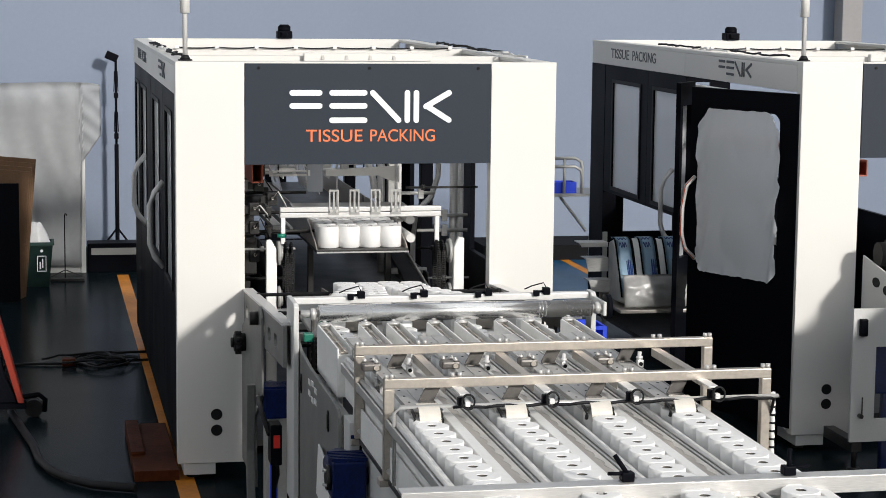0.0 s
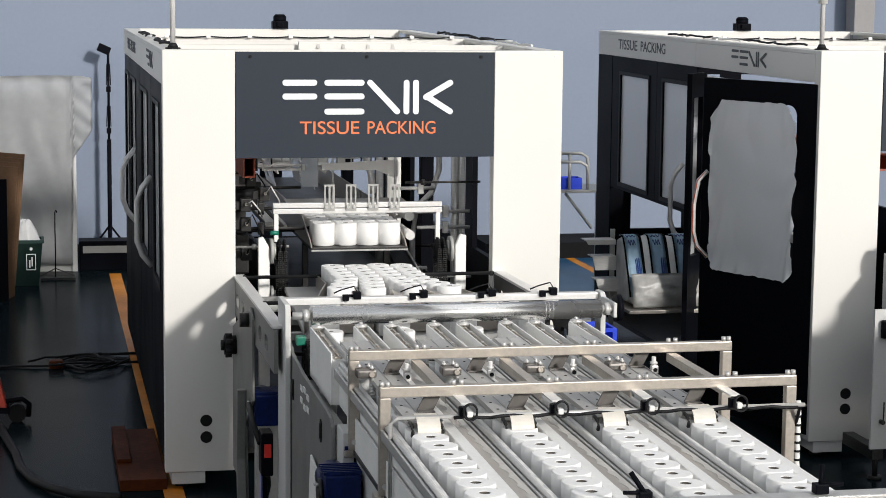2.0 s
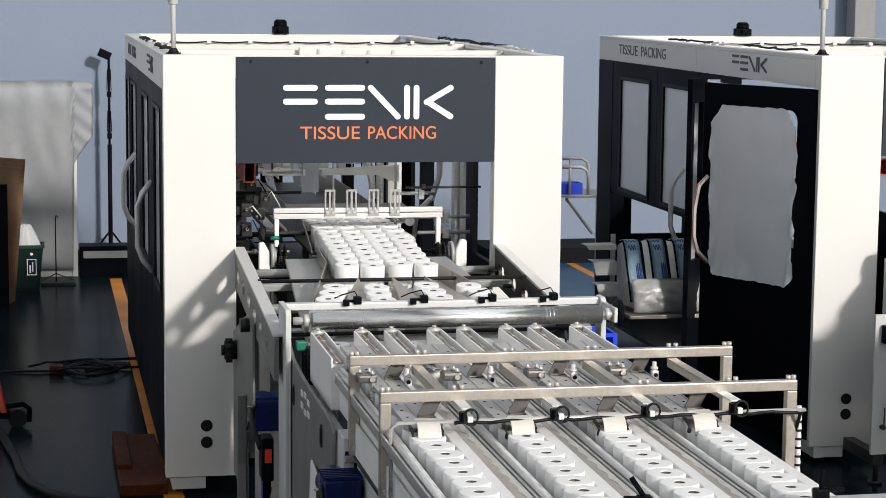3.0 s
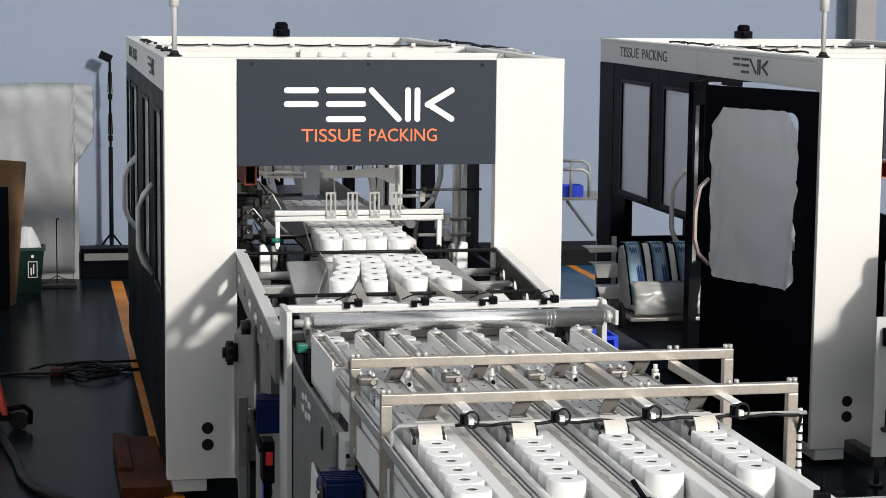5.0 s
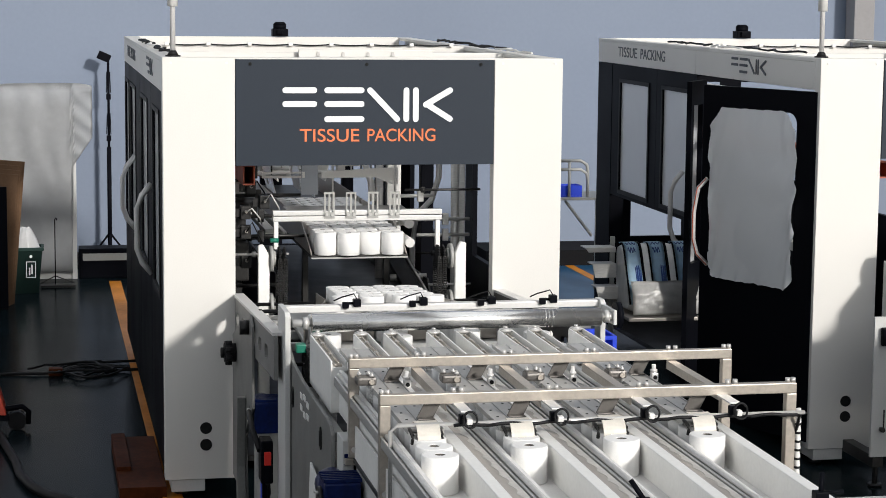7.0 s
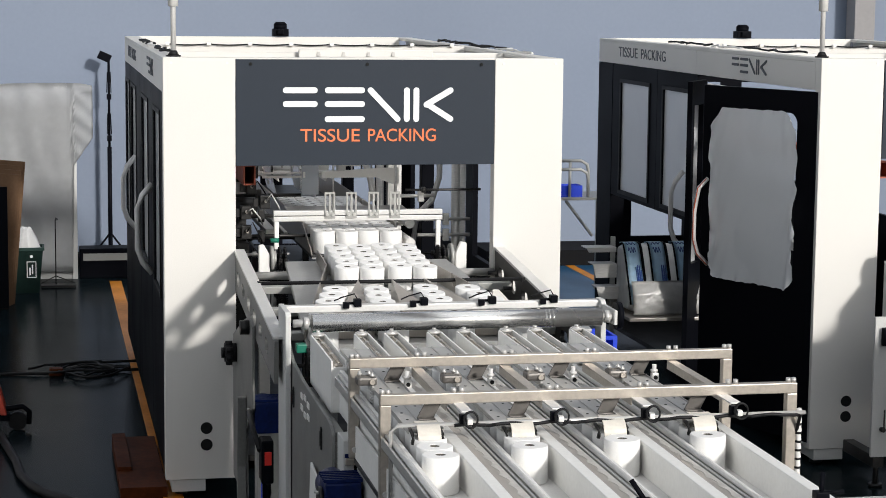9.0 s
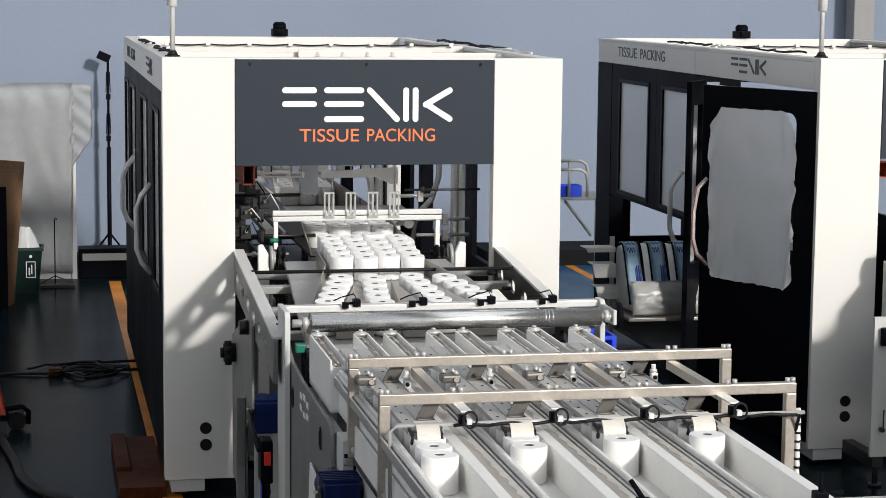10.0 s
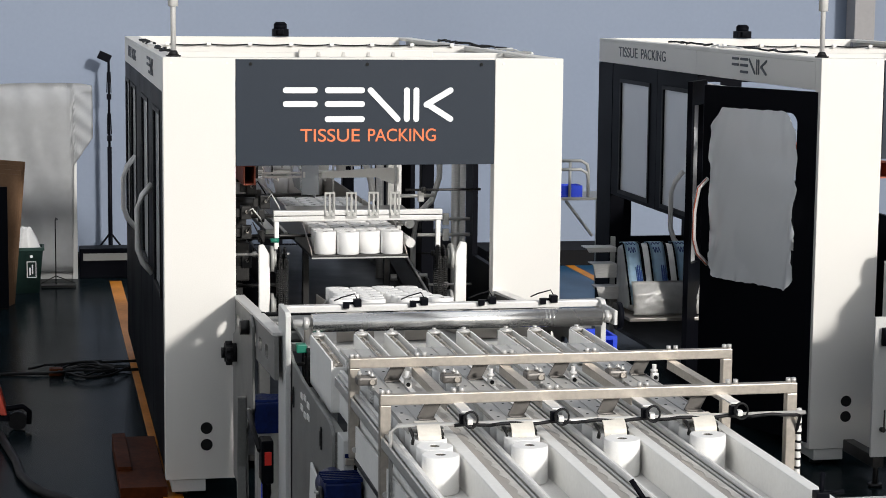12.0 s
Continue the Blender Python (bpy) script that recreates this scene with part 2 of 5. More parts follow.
def emblem(parent, m, w, h, material, label):
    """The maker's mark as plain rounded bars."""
    r = h * 0.085
    u = w / 5.0
    bars = [((r, h - r), (0.92 * u, h - r)), ((r, h * 0.52), (0.92 * u, h * 0.52)), ((1.3 * u, h - r), (2.3 * u, h - r)),
            ((1.3 * u, h * 0.52), (2.3 * u, h * 0.52)), ((1.3 * u, r), (2.3 * u, r)), ((2.55 * u, h - r), (3.35 * u, r)),
            ((3.62 * u, r), (3.62 * u, h - r)), ((3.9 * u, r), (3.9 * u, h - r)),
            ((4.2 * u, h * 0.5), (5 * u - r, h - r)), ((4.25 * u, h * 0.5), (5 * u - r, r))]
    for k, b in enumerate(bars):
        bm = BM()
        stroke(bm, b, r, 0.0, 0.003 + 0.0004 * (k % 2))
        bmesh.ops.transform(bm, matrix=m, verts=bm.verts)
        part("emblem_bar", bm, material, parent, label if k == 0 else "")


# ---- room ----
bm = BM()
box(bm, -4.5, 30, -16, 8.4, -0.25, 0.0)
setting("floor", bm, FLOOR, "dark blue-grey epoxy factory floor with a dull sheen")
bm = BM()
box(bm, -4.5, 30, 8.4, 8.65, 0, 15)
setting("wall_back", bm, WALL, "pale blue-grey painted factory wall")
# side wall out of view, made white to bounce light onto left-facing surfaces
bm = BM()
frame_plate(bm, "x", -4.75, -4.5, -16, 8.65, 0, 15, [(-15.5, 4.0, 2.0, 12.0)])
setting("wall_side_a", bm, mat("bounce_wall_white", (0.70, 0.71, 0.72), 0.8, 0, 0.02, 30, 0.03, 0.07, 0.5), "unseen side wall, pale to bounce light, with a tall window opening")
bm = BM()
box(bm, 30, 30.25, -16, 8.65, 0, 15)
setting("wall_side_b", bm, WALL, "plain pale painted side wall")
bm = BM()
frame_plate(bm, "y", -16.25, -16, -4.75, 30.25, 0, 15, [(-4.0, 29.5, 2.2, 14.6)])
setting("wall_front", bm, WALL, "factory wall with one tall window opening letting in low sun")
# ceiling out of view, its opening added to let in overhead light
bm = BM()
frame_plate(bm, "z", 15, 15.2, -4.75, 30.25, -16.25, 8.65, [(0, 16, -14, 7.5)])
setting("ceiling", bm, CEIL, "unseen grey ceiling with an added opening for overhead light")
bm = BM()
box(bm, -4.5, 3.3, 8.375, 8.397, 0.0, 0.11)
box(bm, 3.301, 30, 7.76, 8.397, 0.0, 0.14)
setting("baseboard", bm, PLINTH, "black painted plinth at the foot of the wall")
bm = BM()
box(bm, 6.86, 7.06, 8.18, 8.39, 0, 15, 0.01)
box(bm, 7.08, 7.11, 8.3, 8.39, 0, 15)
setting("trim_column", bm, mat("grey_pillar", (0.30, 0.29, 0.29), 0.8, 0, 0.03, 30, 0.03, 0.1, 1), "grey square pillar against the wall")
bm = BM()
box(bm, 2.3, 9, 5.2, 7.755, 0.0, 0.0022)
setting("pavement_zone", bm, mat("blue_floor_paint", (0.012, 0.075, 0.16), 0.35, 0, 0.12, 30, 0.03, 0.3, 1.2), "blue painted zone of the factory floor")
for i, (x0, x1, y0, y1) in enumerate(((-0.012, 0.085, -0.4, 7.3), (4.02, 4.10, 6.2, 7.75))):
    bm = BM()
    box(bm, x0, x1, y0, y1, 0.0, 0.004)
    setting("trim_line_%d" % (i + 1), bm, YELLOW, "worn orange-yellow line painted on the floor")


# ---- packing machines ----
MW, MC, ML, MH = 1.929, 0.339, 4.13, 2.107


def machine(x, y, label, open_doors):
    e = thing("packing_machine", x, y, 0, label, "packing machine", "packing machines")
    for x0, x1, nm in ((0, MC, "front_column"), (MW - MC, MW, "front_column")):
        bm = BM()
        box(bm, x0, x1, 0, 0.08, 0.09, MH, 0.004)
        col = part(nm, bm, WHITE, e, "white powder-coated sheet column")
        for z in (0.339, 0.258):
            bm = BM()
            cyl(bm, (x0 + 0.1955, -0.003, z), (x0 + 0.1955, 0.01, z), 0.0285, 28)
            part("vent_hole", bm, HOLE, col)
        for sx in (0.04, 0.30):
            bm = BM()
            cyl(bm, (x0 + sx, -0.004, MH - 0.025), (x0 + sx, 0.004, MH - 0.025), 0.006, 12)
            part("screw", bm, PLASTICW, col)
        bm = BM()
        box(bm, x0 + 0.03, x0 + 0.19, 0.006, 0.28, 0.03, 0.088, 0.003)
        part("plinth", bm, GREYWHITE, e)
        bm = BM()
        cyl(bm, (x0 + 0.08, 0.1, 0.012), (x0 + 0.08, 0.1, 0.05), 0.012, 12)
        cyl(bm, (x0 + 0.08, 0.1, 0.0), (x0 + 0.08, 0.1, 0.014), 0.032, 16)
        part("levelling_foot", bm, DARKSTEEL, e)
    # front panel with the lettering
    bm = BM()
    box(bm, MC + 0.002, MW - MC - 0.002, -0.004, 0.02, 1.597, MH - 0.008, 0.002)
    pan = part("header_panel", bm, SLATE, e, "slate grey header panel with white mark and orange words")
    for sx in (0.41, 0.965, 1.52):
        bm = BM()
        cyl(bm, (sx, -0.009, MH - 0.03), (sx, -0.002, MH - 0.03), 0.008, 12)
        part("screw", bm, HOLE, pan)
    emblem(pan, pose(0.562, -0.0045, 1.803, 90), 0.822, 0.165, LOGO, "white mark of rounded bars")
    letters("wording", "TISSUE", 0.285, 0.060, ORANGE_TXT, pan, pose(0.645, -0.0055, 1.711, 90), 0.001, "orange word on the panel")
    letters("wording", "PACKING", 0.330, 0.060, ORANGE_TXT, pan, pose(0.970, -0.0055, 1.711, 90), 0.001, "orange word on the panel")
    bm = BM()
    box(bm, MC, MW - MC, 0.0, 0.06, MH - 0.008, MH, 0.002)
    part("front_rim", bm, WHITE, e)
    # roof frame
    for x0 in (0.0, MW - 0.09):
        bm = BM()
        box(bm, x0, x0 + 0.09, 0.081, ML, MH - 0.02, MH - 0.001, 0.002)
        part("roof_rail", bm, WHITE, e)
    for y0, y1, z1 in ((0.90, 0.96, MH), (1.90, 2.0, MH + 0.006), (ML - 0.1, ML, MH + 0.004)):
        bm = BM()
        box(bm, 0.091, MW - 0.091, y0, y1, MH - 0.15, z1 - 0.003, 0.003)
        part("roof_beam", bm, WHITE, e)
    bm = BM()
    box(bm, 0.75, 1.45, 0.86, 0.898, MH - 0.03, MH + 0.012, 0.003)
    cb = part("cable_tray", bm, WHITE, e)
    for k in range(4):
        bm = BM()
        xx = 0.84 + 0.13 * k
        prism(bm, [(xx, MH - 0.02), (xx + 0.02, MH - 0.02), (xx + 0.016, MH + 0.002), (xx + 0.006, MH + 0.002)], "y", 0.852, 0.859)
        part("clip", bm, STEEL, cb)
    # cable run along the roof, sagging between its clips
    bm = BM()
    pts = []
    for k in range(57):
        xx = 0.14 + 1.62 * k / 56
        pts.append((xx, 1.885, MH + 0.011 - 0.006 * abs(math.sin(k * math.pi / 8))))
    tube(bm, pts, 0.004, 6)
    part("cable", bm, RUBBER, e)
    for k in range(8):
        bm = BM()
        xx = 0.14 + 1.62 * k / 7
        box(bm, xx - 0.012, xx + 0.012, 1.872, 1.9, MH + 0.002, MH + 0.02, 0.003)
        part("cable_clip", bm, PLASTICW, e)
    for sx, n in ((0.05, 5), (MW - 0.06, 7)):
        for k in range(n):
            rnd = random.Random(k + int(sx * 100))
            bm = BM()
            y0 = 0.35 + 2.4 * k / n
            tube(bm, [(sx + rnd.uniform(-.03, .03), y0 + 0.4 * j / 6, MH + 0.008 + 0.014 * rnd.random()) for j in range(8)], 0.006, 6)
            part("loose_cable", bm, rnd.choice((RUBBER, RUBBER, PLASTICW)), e)
    # black camera on a stub at the rear beam
    bm = BM()
    cx = 1.03
    box(bm, cx - 0.052, cx + 0.052, ML - 0.12, ML - 0.02, MH + 0.004, MH + 0.055, 0.006)
    cyl(bm, (cx, ML - 0.07, MH + 0.05), (cx, ML - 0.07, MH + 0.085), 0.044, 20)
    cyl(bm, (cx, ML - 0.07, MH + 0.083), (cx, ML - 0.07, MH + 0.10), 0.046, 20, 0.030)
    box(bm, cx - 0.025, cx + 0.015, ML - 0.14, ML - 0.12, MH + 0.02, MH + 0.05, 0.004)
    part("sensor_head", bm, BLACKP, e, "black sensor head on the roof")
    # signal mast
    bm = BM()
    cyl(bm, (0.06, 0.15, MH + 0.012), (0.06, 0.15, MH + 0.50), 0.0125, 14)
    mast = part("signal_mast", bm, ALU, e, "slim pale signal mast")
    bm = BM()
    cyl(bm, (0.06, 0.15, MH - 0.001), (0.06, 0.15, MH + 0.006), 0.036, 24)
    cyl(bm, (0.06, 0.15, MH + 0.006), (0.06, 0.15, MH + 0.028), 0.027, 24, 0.015)
    part("mast_foot", bm, RUBBER, mast)
    bm = BM()
    cyl(bm, (0.06, 0.15, MH + 0.235), (0.06, 0.15, MH + 0.50), 0.024, 20)
    part("mast_lamp", bm, PLASTICW, mast)
    # side headers
    for x0, x1 in ((0.0, 0.03), (MW - 0.03, MW)):
        for y0, y1 in ((0.081, 1.985), (1.99, ML)):
            bm = BM()
            box(bm, x0, x1, y0, y1, 1.943, MH - 0.021, 0.003)
            part("side_header", bm, WHITE, e)
    emblem(e, pose(-0.001, 1.34, 1.985, 90, 0, -90), 0.56, 0.085, GREY_TXT, "dark grey mark of rounded bars")
    for word, width, yy in (("TISSUE", 0.44, 3.64), ("PACKING", 0.53, 3.12)):
        o = letters("wording", word, width, 0.066, GREY_TXT, e, pose(-0.001, yy, 1.995, 90, 0, -90), 0.001, "dark grey word on the header")
    # right side and rear shell
    bm = BM()
    frame_plate(bm, "x", MW - 0.03, MW, 0.081, ML, 0.12, 1.94, [(0.55, 1.9, 0.9, 1.8), (2.1, 3.9, 0.9, 1.8)])
    part("side_panel", bm, BLACKP, e)
    bm = BM()
    frame_plate(bm, "y", ML - 0.03, ML, 0.031, MW - 0.031, 0.12, 1.94, [(0.25, 0.9, 0.7, 1.8), (1.05, 1.7, 0.7, 1.8)])
    part("rear_panel", bm, BLACKP, e)
    bm = BM()
    box(bm, 0.031, MW - 0.031, 0.3, ML - 0.031, 0.10, 0.13)
    part("bottom_pan", bm, DARKSTEEL, e)

    def door(y0, y1, z0, z1, win, handle=None, hz=(0.95, 1.40)):
        bm = BM()
        frame_plate(bm, "x", 0.002, 0.028, y0, y1, z0, z1, [win])
        d = part("door", bm, BLACKP, e, "black framed machine door with a film-covered window")
        bm = BM()
        box(bm, 0.010, 0.016, win[0] - 0.005, win[1] + 0.005, win[2] - 0.005, win[3] + 0.005)
        part("window", bm, FILM, d)
        bm = BM()
        frame_plate(bm, "x", -0.004, 0.001, win[0] - 0.025, win[1] + 0.025, win[2] - 0.025, win[3] + 0.025, [win])
        part("gasket", bm, RUBBER, d)
        if handle:
            bm = BM()
            h0, h1 = hz
            pts = [(0.0, handle, h1), (-0.05, handle, h1 - 0.06), (-0.075, handle, h1 - 0.13), (-0.075, handle, h0 + 0.13), (-0.05, handle, h0 + 0.06), (0.0, handle, h0)]
            tube(bm, pts, 0.016, 10)
            part("handle", bm, ALU, d, "bent bright tubular handle")
        return d

    if not open_doors:
        door(3.42, ML - 0.002, 0.12, 1.94, (3.5, 4.0, 0.95, 1.82))
        door(2.2, 3.41, 0.12, 1.94, (2.65, 3.25, 0.95, 1.82), 2.75, (0.98, 1.42))
        door(1.06, 2.19, 0.12, 1.94, (1.35, 1.95, 0.95, 1.82))
        door(0.082, 1.05, 0.12, 1.94, (0.30, 0.80, 0.95, 1.82), 1.0, (0.95, 1.42))
    else:
        bm = BM()
        box(bm, 0.0, 0.10, 3.78, ML - 0.001, 0.12, 1.94, 0.003)
        part("rear_post", bm, BLACKP, e)
        door(2.76, 3.775, 1.04, 1.94, (2.93, 3.57, 1.09, 1.82))
        door(1.96, 2.755, 1.04, 1.94, (2.04, 2.62, 1.09, 1.82), 2.18, (0.86, 1.34))
        # the front door stands a little open, hinged at the white column
        bm = BM()
        dw, z0, z1 = 0.85, 0.12, 1.935
        frame_plate(bm, "x", 0.0, 0.03, 0.0, dw, z0, z1, [(0.14, 0.745, 0.93, 1.82)])
        for u, v, du, dv in ((0.14, 0.93, 1, 1), (0.745, 0.93, -1, 1), (0.745, 1.82, -1, -1), (0.14, 1.82, 1, -1)):
            arc = [(u + du * 0.06 * (1 - math.cos(q * math.pi / 12)), v + dv * 0.06 * (1 - math.sin(q * math.pi / 12))) for q in range(7)]
            prism(bm, [(u, v)] + arc, "x", 0.0003, 0.0297)
        d = part("door", bm, BLACKP, e, "black machine door standing ajar, window under torn film")
        d.matrix_basis = pose(-0.002, 0.03, 0, 0, 0, 23.5)
        # wrinkled film: a grid with a frayed outline and creases along its edges
        bm = BM()
        nu, nv = 44, 72
        sheet = []
        for p in range(nu + 1):
            col = []
            for q in range(nv + 1):
                a, b = 2 * p / nu - 1, 2 * q / nv - 1
                wob = 0.016 * noise.noise((a * 4, b * 5, 3)) + 0.003 * noise.noise((a * 15, b * 18, 5))
                w = 0.318 + 0.010 * math.sin(2.2 * b + 1) + (0.012 if b < -0.7 else 0.0)
                cut = max(0.0, abs(a) - 0.75) * max(0.0, abs(b) - 0.86) * 1.3
                u = 0.447 + a * (w - cut) + wob * abs(a) ** 4
                v = 1.362 + b * (0.462 - 0.22 * max(0.0, abs(a) - 0.80) * (b > 0)) + wob * abs(b) ** 6 * 0.8
                rim = max(abs(a) ** 5, 0.5 * abs(b) ** 14)
                lift = 0.034 * rim * noise.noise((u * 22 + v * 6, v * 4 - u * 6, 1)) + 0.012 * noise.noise((u * 4, v * 3, 8))
                col.append(bm.verts.new((-0.012 - abs(lift), u, v)))
            sheet.append(col)
        for p in range(nu):
            for q in range(nv):
                bm.faces.new((sheet[p][q], sheet[p + 1][q], sheet[p + 1][q + 1], sheet[p][q + 1])).smooth = True
        part("film", bm, FILM, d, "milky torn protective film")
        bm = BM()
        tube(bm, [(0.0, dw - 0.045, 1.43), (-0.05, dw - 0.03, 1.38), (-0.07, dw - 0.02, 1.25), (-0.07, dw - 0.02, 1.10), (-0.05, dw - 0.03, 1.02), (0.0, dw - 0.06, 0.96)], 0.012, 10)
        part("handle", bm, ALU, d, "bent bright tubular handle with a red line")
        bm = BM()
        tube(bm, [(-0.012, dw - 0.047, 1.43), (-0.062, dw - 0.034, 1.38), (-0.083, dw - 0.026, 1.25), (-0.083, dw - 0.026, 1.10), (-0.062, dw - 0.036, 1.02), (-0.012, dw - 0.066, 0.96)], 0.003, 8)
        part("handle_line", bm, REDOX, d)
        # second leaf of the pair, swung out
        bm = BM()
        frame_plate(bm, "x", 0.0, 0.03, 0.0, 0.30, 0.12, 1.92, [(0.07, 0.25, 0.85, 1.78)])
        d2 = part("door", bm, BLACKP, e, "narrow black door leaf swung wide open")
        d2.matrix_basis = pose(-0.002, 1.76, 0, 0, 0, 145)
        bm = BM()
        box(bm, 0.031, 0.034, 0.06, 0.26, 0.83, 1.80)
        part("film", bm, FILM, d2)
        bm = BM()
        box(bm, 0.0, 0.05, 1.955, 2.03, 0.12, 1.04, 0.003)
        part("mid_post", bm, WHITE, e)
        bm = BM()
        box(bm, 0.25, 0.3, 0.31, ML - 0.04, 1.80, 1.86, 0.004)
        box(bm, 0.25, 0.3, 0.31, ML - 0.04, 1.0, 1.05, 0.004)
        part("inner_rail", bm, ALU, e)
        # black panel added to stand in for the unlit inside of the machine
        bm = BM()
        box(bm, 0.62, 0.64, 0.9, ML - 0.05, 0.13, 1.30, 0.003)
        part("dark_backing", bm, BLACKP, e)
    return e


machine_a = machine(0, 0, "white and black tissue packing machine with slate header, side doors shut", False)
machine_b = machine(3.313, 0.1455, "white and black packing machine with its side door ajar", True)


# ---- inside of the packing machine ----
def infeed_bridge():
    """White pusher bridge with slotted guides over the upper deck."""
    e = thing("guide_bridge", 0.55, 0.25, 0, "aluminium guide bridge with four slotted uprights over the deck", "guide bridge")
    bm = BM()
    for z in (1.302, 1.330):
        box(bm, -0.005, 0.835, -0.015, 0.025, z, z + 0.024, 0.003)
    part("cross_beam", bm, ALU, e)
    for x in (0.0, 0.805):
        bm = BM()
        box(bm, x, x + 0.022, -0.01, 0.02, 1.165, 1.302, 0.003)
        part("leg", bm, PLASTICW, e)
    for x in (0.245, 0.352, 0.462, 0.568):
        bm = BM()
        frame_plate(bm, "y", -0.022, -0.016, x, x + 0.052, 1.315, 1.445, [(x + 0.008, x + 0.021, 1.345, 1.435), (x + 0.031, x + 0.044, 1.345, 1.435)])
        g = part("slotted_guide", bm, PLATE, e, "grey slotted steel upright")
        for dx in (0.012, 0.04):
            bm = BM()
            cyl(bm, (x + dx, -0.03, 1.335), (x + dx, -0.016, 1.335), 0.008, 10)
            part("bolt", bm, STEEL, g)
    return e


def chain_tower(x, s):
    """White upright with two sprockets and a black chain between decks."""
    e = thing("chain_tower", x, 0.12, 0, "white upright plate with dark chain and sprockets", "chain drive", "chain drives at the deck")
    bm = BM()
    prism(bm, [(-0.025, 0.13), (0.03, 0.13), (0.03, 1.20 if s < 0 else 1.15), (0.0, 1.205), (-0.025, 1.15 if s < 0 else 1.20)], "y", 0.0, 0.03, 0.004)
    part("upright", bm, PLASTICW, e, "white plastic upright plate")
    for z in (1.13, 0.90):
        bm = BM()
        cyl(bm, (s * 0.034, 0.04, z), (s * 0.050, 0.04, z), 0.062, 32)
        cyl(bm, (s * 0.050, 0.04, z), (s * 0.062, 0.04, z), 0.040, 24)
        sp = part("drum", bm, PLATE, e, "grey steel wheel with a hub")
        for k in range(2):
            bm = BM()
            xx = s * (0.080 + 0.026 * k)
            for j in range(22):
                a = j * math.tau / 22
                cyl(bm, (xx - 0.005, 0.04 + 0.052 * math.cos(a), z + 0.052 * math.sin(a)), (xx + 0.005, 0.04 + 0.052 * math.cos(a), z + 0.052 * math.sin(a)), 0.005, 6)
            cyl(bm, (xx - 0.003, 0.04, z), (xx + 0.003, 0.04, z), 0.05, 22)
            part("sprocket", bm, RUBBER, sp)
    for k in range(2):
        xx = s * (0.080 + 0.026 * k)
        for yy in (-0.016, 0.096):
            bm = BM()
            for j in range(25):
                z = 0.90 + 0.23 * j / 24
                w = 0.0095 if j % 2 else 0.0065
                for q in (-1, 1):
                    box(bm, xx + q * w - 0.001, xx + q * w + 0.001, yy - 0.0042, yy + 0.0042, z - 0.0065, z + 0.0065)
                cyl(bm, (xx - 0.0105, yy, z + 0.0048), (xx + 0.0105, yy, z + 0.0048), 0.0028, 6)
            part("chain", bm, DARKSTEEL, e, "oily black roller chain")
    if s > 0:
        bm = BM()
        cyl(bm, (0.035, 0.02, 1.222), (0.075, 0.02, 1.222), 0.011, 12)
        part("pipe_fitting", bm, GREEN, e, "green push-in air fitting")
    return e


infeed_bridge()
chain_tower(0.485, 1)
chain_tower(1.455, -1)

deck = thing("roll_deck", 0.6, 0.12, 0, "dark steel upper deck with side guide plates", "roll deck")
bm = BM()
box(bm, 0.122, 0.60, 0.04, 3.6, 1.128, 1.142, 0.002)
part("deck_plate", bm, DARKSTEEL, deck)
for x0 in (0.145, 0.615):
    bm = BM()
    prism(bm, [(0.05, 1.143), (3.4, 1.143), (3.4, 1.27), (0.45, 1.27), (0.10, 1.17)], "x", x0 - 0.022, x0 - 0.016)
    part("side_guide", bm, SHEET, deck)
for x, z, y0 in ((0.655, 1.262, 0.30), (0.645, 1.175, 0.22)):
    bm = BM()
    cyl(bm, (x, y0, z), (x, y0 + 0.5, z), 0.024, 24)
    box(bm, 0.5995, x, 0.5, 0.54, z - 0.034, z - 0.020)
    part("guide_tube", bm, ALU, deck, "pale round guide tube beside the rolls")
bm = BM()
box(bm, 0.122, 0.60, 0.030, 0.0395, 1.126, 1.133, 0.001)
part("deck_lip", bm, PLATE, deck)
for k in range(2):
    bm = BM()
    box(bm, 0.14 + 0.42 * k, 0.17 + 0.42 * k, 0.5, 0.54, 0.13, 1.1275, 0.003)
    part("deck_leg", bm, DARKSTEEL, deck)
bm = BM()
prism(bm, [(0.55, 1.275), (0.65, 1.262), (1.0, 1.275), (1.0, 1.281), (0.65, 1.270), (0.55, 1.283)], "x", 0.10, 0.74)
part("hold_down_plate", bm, SHEET, deck, "bent stainless hold-down plate")

lower = thing("lower_deck", 0.6, 0.5, 0, "black lower deck trough with a slanted side", "lower deck")
bm = BM()
box(bm, 0.02, 0.8, 0.0, 2.6, 0.78, 0.82)
part("trough_floor", bm, DARKSTEEL, lower)
for x0 in (0.02, 0.76):
    bm = BM()
    prism(bm, [(-0.18, 0.80), (2.6, 0.80), (2.6, 0.97), (-0.02, 0.97)], "x", x0, x0 + 0.01)
    part("trough_side", bm, DARKSTEEL, lower)
bm = BM()
box(bm, 0.04, 0.07, 0.2, 0.24, 0.13, 0.78)
box(bm, 0.72, 0.75, 0.2, 0.24, 0.13, 0.78)
part("trough_leg", bm, DARKSTEEL, lower)

